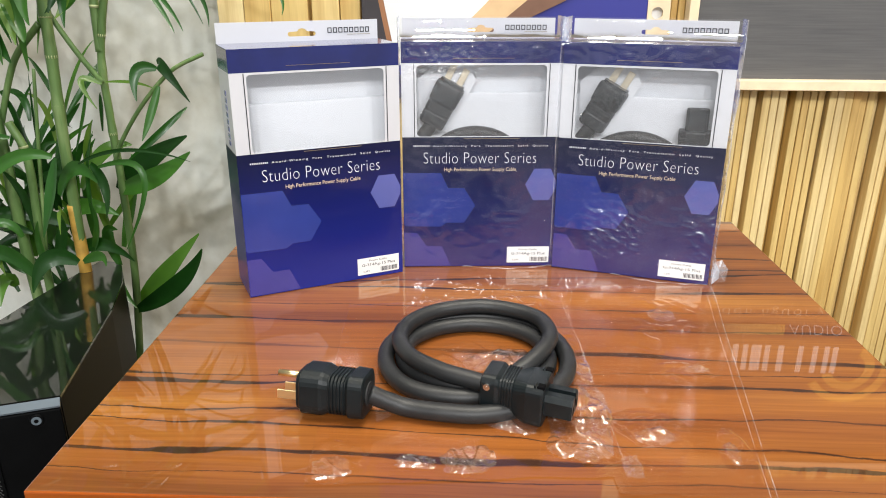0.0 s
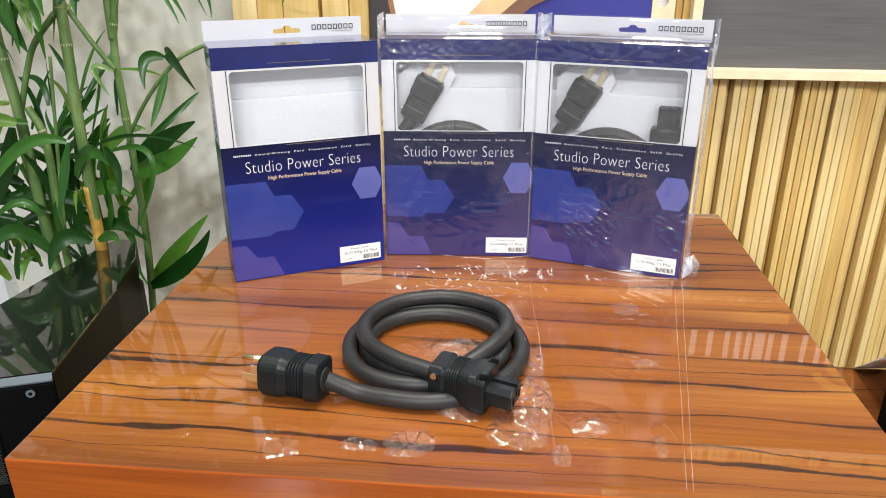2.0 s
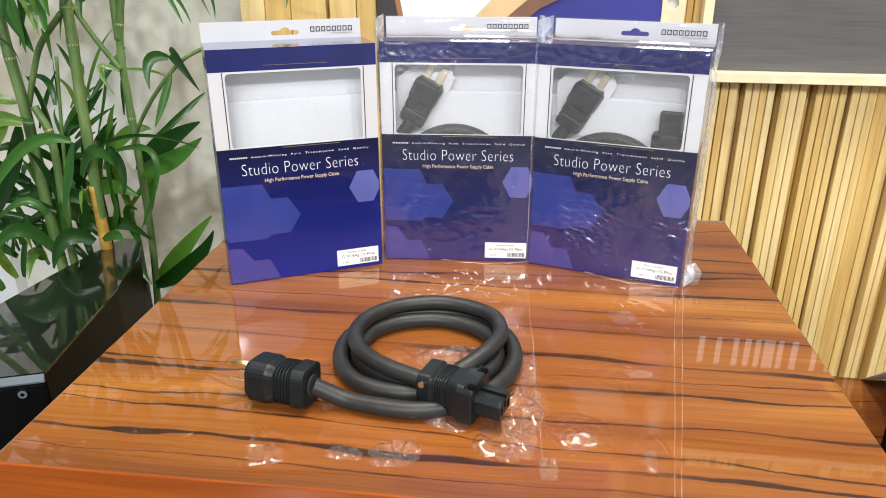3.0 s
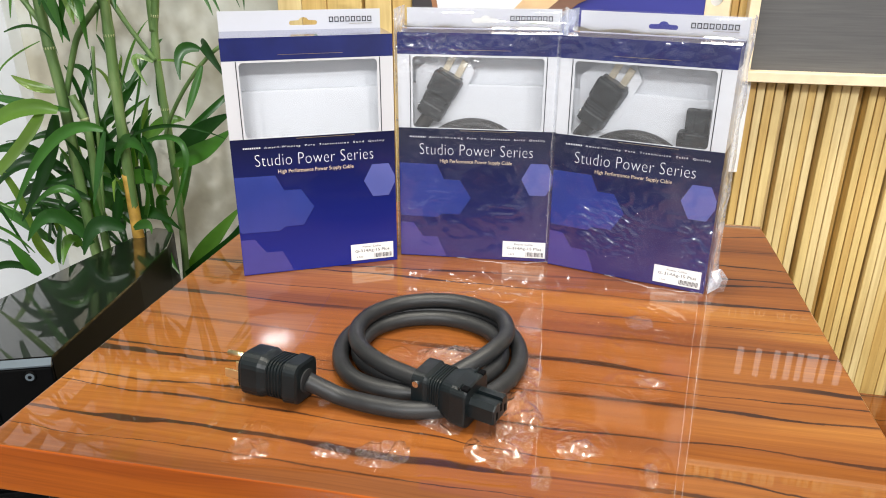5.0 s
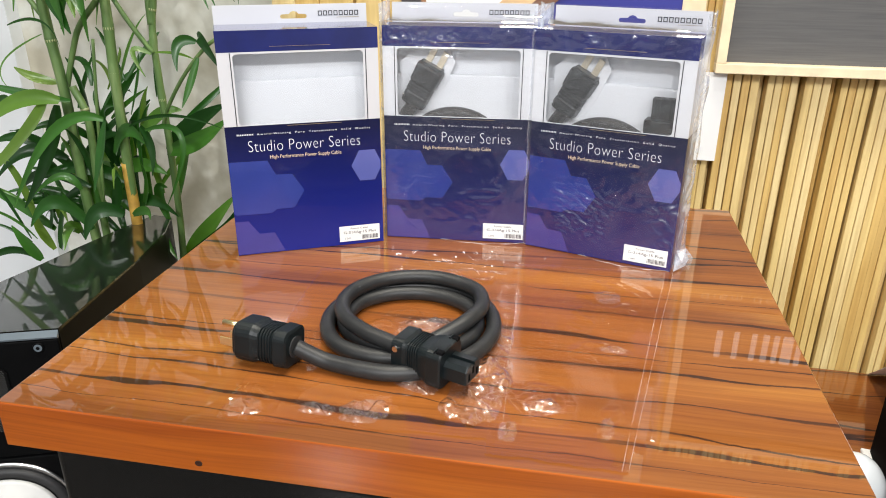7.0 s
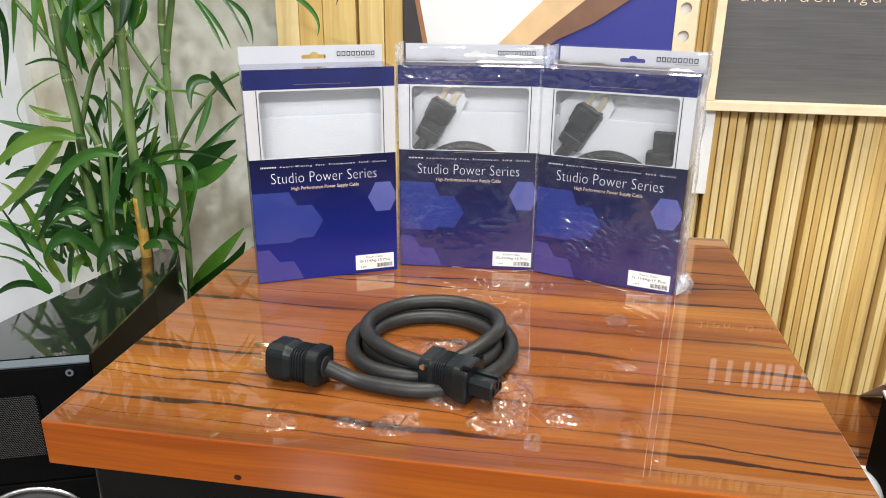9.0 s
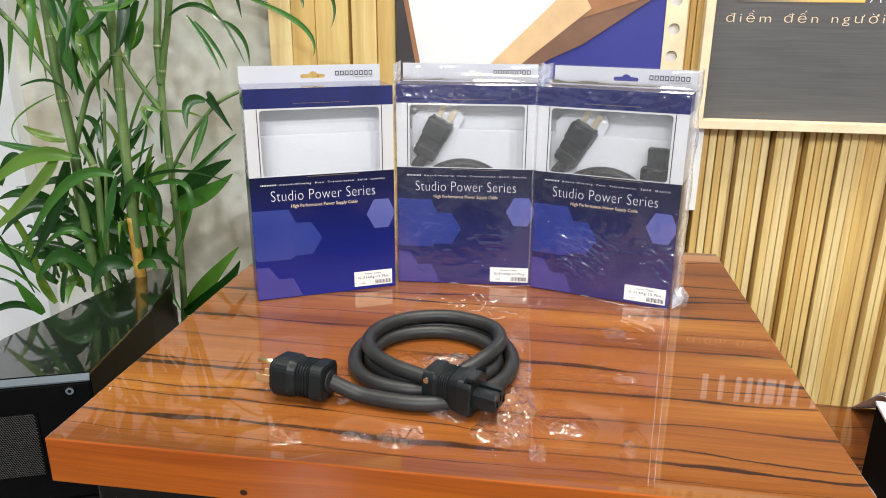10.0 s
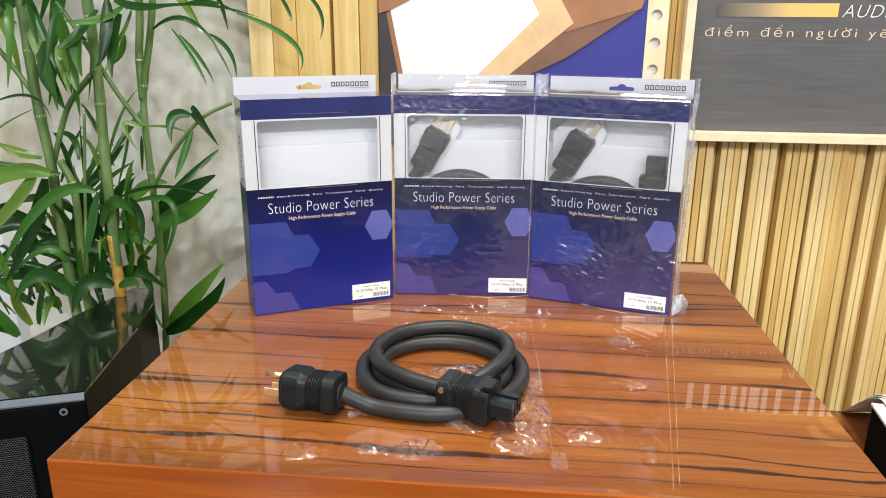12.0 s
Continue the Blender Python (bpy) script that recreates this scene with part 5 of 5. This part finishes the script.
leaf((-0.57, 0.900, 0.629), (-0.54, 0.890, 0.675), (-0.52, 0.880, 0.718), 0.013)
leaf((-0.57, 0.840, 0.653), (-0.61, 0.830, 0.672), (-0.65, 0.820, 0.682), 0.011)
leaf((-0.60, 0.870, 0.586), (-0.62, 0.860, 0.607), (-0.63, 0.850, 0.640), 0.014)
leaf((-0.57, 0.880, 0.596), (-0.55, 0.870, 0.642), (-0.54, 0.860, 0.664), 0.014)
leaf((-0.51, 0.840, 0.615), (-0.48, 0.830, 0.628), (-0.47, 0.820, 0.618), 0.013)
leaf((-0.57, 0.860, 0.592), (-0.57, 0.850, 0.636), (-0.56, 0.840, 0.669), 0.011)
leaf((-0.52, 0.880, 0.611), (-0.50, 0.870, 0.656), (-0.50, 0.860, 0.688), 0.012)
leaf((-0.48, 0.860, 0.588), (-0.47, 0.850, 0.573), (-0.45, 0.840, 0.552), 0.010)
leaf((-0.71, 0.840, 0.728), (-0.68, 0.830, 0.770), (-0.65, 0.820, 0.776), 0.013)
leaf((-0.67, 0.860, 0.573), (-0.65, 0.850, 0.609), (-0.65, 0.840, 0.641), 0.017)
leaf((-0.51, 0.800, 0.986), (-0.52, 0.790, 0.966), (-0.53, 0.780, 0.912), 0.011)
leaf((-0.41, 0.860, 0.992), (-0.35, 0.850, 0.994), (-0.28, 0.840, 0.980), 0.004)
leaf((-0.43, 0.860, 0.964), (-0.37, 0.850, 0.973), (-0.32, 0.840, 0.907), 0.007)
leaf((-0.40, 0.850, 0.965), (-0.37, 0.840, 0.929), (-0.35, 0.830, 0.898), 0.006)
leaf((-0.34, 0.860, 1.001), (-0.33, 0.850, 0.992), (-0.32, 0.840, 0.963), 0.006)
leaf((-0.47, 0.830, 0.999), (-0.47, 0.820, 0.962), (-0.48, 0.810, 0.920), 0.015)
leaf((-0.46, 0.840, 0.983), (-0.47, 0.830, 0.945), (-0.47, 0.820, 0.904), 0.014)
leaf((-0.52, 0.840, 0.962), (-0.52, 0.830, 0.936), (-0.51, 0.820, 0.906), 0.015)
leaf((-0.55, 0.840, 0.944), (-0.54, 0.830, 0.918), (-0.53, 0.820, 0.885), 0.015)
leaf((-0.58, 0.840, 0.935), (-0.56, 0.830, 0.905), (-0.55, 0.820, 0.863), 0.020)
leaf((-0.45, 0.830, 0.991), (-0.48, 0.820, 0.975), (-0.52, 0.810, 0.974), 0.012)
leaf((-0.60, 0.820, 0.990), (-0.59, 0.810, 0.970), (-0.60, 0.800, 0.893), 0.013)
leaf((-0.57, 0.820, 0.991), (-0.56, 0.810, 0.974), (-0.55, 0.800, 0.945), 0.011)
leaf((-0.46, 0.830, 0.999), (-0.42, 0.820, 0.991), (-0.37, 0.810, 0.995), 0.010)
leaf((-0.49, 0.840, 0.987), (-0.52, 0.830, 0.953), (-0.54, 0.820, 0.940), 0.014)
leaf((-0.45, 0.850, 0.987), (-0.46, 0.840, 0.958), (-0.48, 0.830, 0.932), 0.009)
leaf((-0.323, 0.88, 0.985), (-0.250, 0.87, 0.952), (-0.235, 0.86, 0.916), 0.007)
leaf((-0.268, 0.88, 1.012), (-0.251, 0.87, 0.988), (-0.246, 0.86, 0.975), 0.005)
leaf((-0.235, 0.88, 1.012), (-0.209, 0.87, 0.985), (-0.209, 0.86, 0.953), 0.005)
leaf((-0.40, 0.89, 0.995), (-0.36, 0.885, 0.998), (-0.323, 0.88, 0.985), 0.006)
stalk([(-0.44, 0.90, 1.02), (-0.36, 0.89, 1.045), (-0.27, 0.88, 1.015), (-0.23, 0.875, 1.010)], 0.0016, ())
# long leaves that hang from the upper stems
for i in range(24):
    a = Vector((rl.uniform(-0.74, -0.52), rl.uniform(0.80, 0.90), rl.uniform(0.92, 1.06)))
    c = a + Vector((rl.uniform(-0.09, 0.07), rl.uniform(-0.03, 0.03), rl.uniform(-0.15, -0.04)))
    leaf(a, (a + c) / 2 + Vector((rl.uniform(-0.015, 0.015), 0, rl.uniform(0.01, 0.03))), c, rl.uniform(0.007, 0.018))
# dense low growth round the foot of the stalks
for i in range(34):
    a = Vector((rl.uniform(-0.68, -0.54), rl.uniform(0.86, 0.93), rl.uniform(0.56, 0.70)))
    g = rl.uniform(0, math.tau)
    c = a + Vector((0.11 * math.cos(g) - 0.03, 0.05 * math.sin(g), rl.uniform(-0.03, 0.09)))
    leaf(a, (a + c) / 2 + Vector((0, 0, rl.uniform(0.005, 0.035))), c, rl.uniform(0.010, 0.024))
# unseen crown, dense to darken reflections below, and leaves at the clump's far side
for i in range(230):
    a = Vector((rl.uniform(-0.88, -0.38), rl.uniform(0.78, 1.00), rl.uniform(1.04, 1.95)))
    g = rl.uniform(0, math.tau)
    out = Vector((math.cos(g), 0.55 * math.sin(g) - 0.1, 0)) * rl.uniform(0.08, 0.22)
    c = a + out + Vector((0, 0, rl.uniform(-0.10, 0.06)))
    c.y = min(c.y, 1.12)
    leaf(a, (a + c) / 2 + Vector((0, 0, rl.uniform(0.02, 0.05))), c, rl.uniform(0.012, 0.026))
for i in range(20):
    a = Vector((rl.uniform(-0.68, -0.50), rl.uniform(0.88, 1.0), rl.uniform(0.50, 0.70)))
    c = a + Vector((rl.uniform(-0.12, 0.09), rl.uniform(-0.03, 0.08), rl.uniform(0.04, 0.17)))
    leaf(a, (a + c) / 2 + Vector((rl.uniform(-0.02, 0.02), 0, 0.02)), c, rl.uniform(0.008, 0.020))
for i in range(10):
    a = Vector((rl.uniform(-0.60, -0.47), rl.uniform(0.88, 0.96), rl.uniform(0.68, 0.80)))
    c = a + Vector((rl.uniform(-0.07, 0.09), rl.uniform(-0.02, 0.06), rl.uniform(0.03, 0.12)))
    leaf(a, (a + c) / 2 + Vector((rl.uniform(-0.02, 0.02), 0, 0.015)), c, rl.uniform(0.004, 0.010))
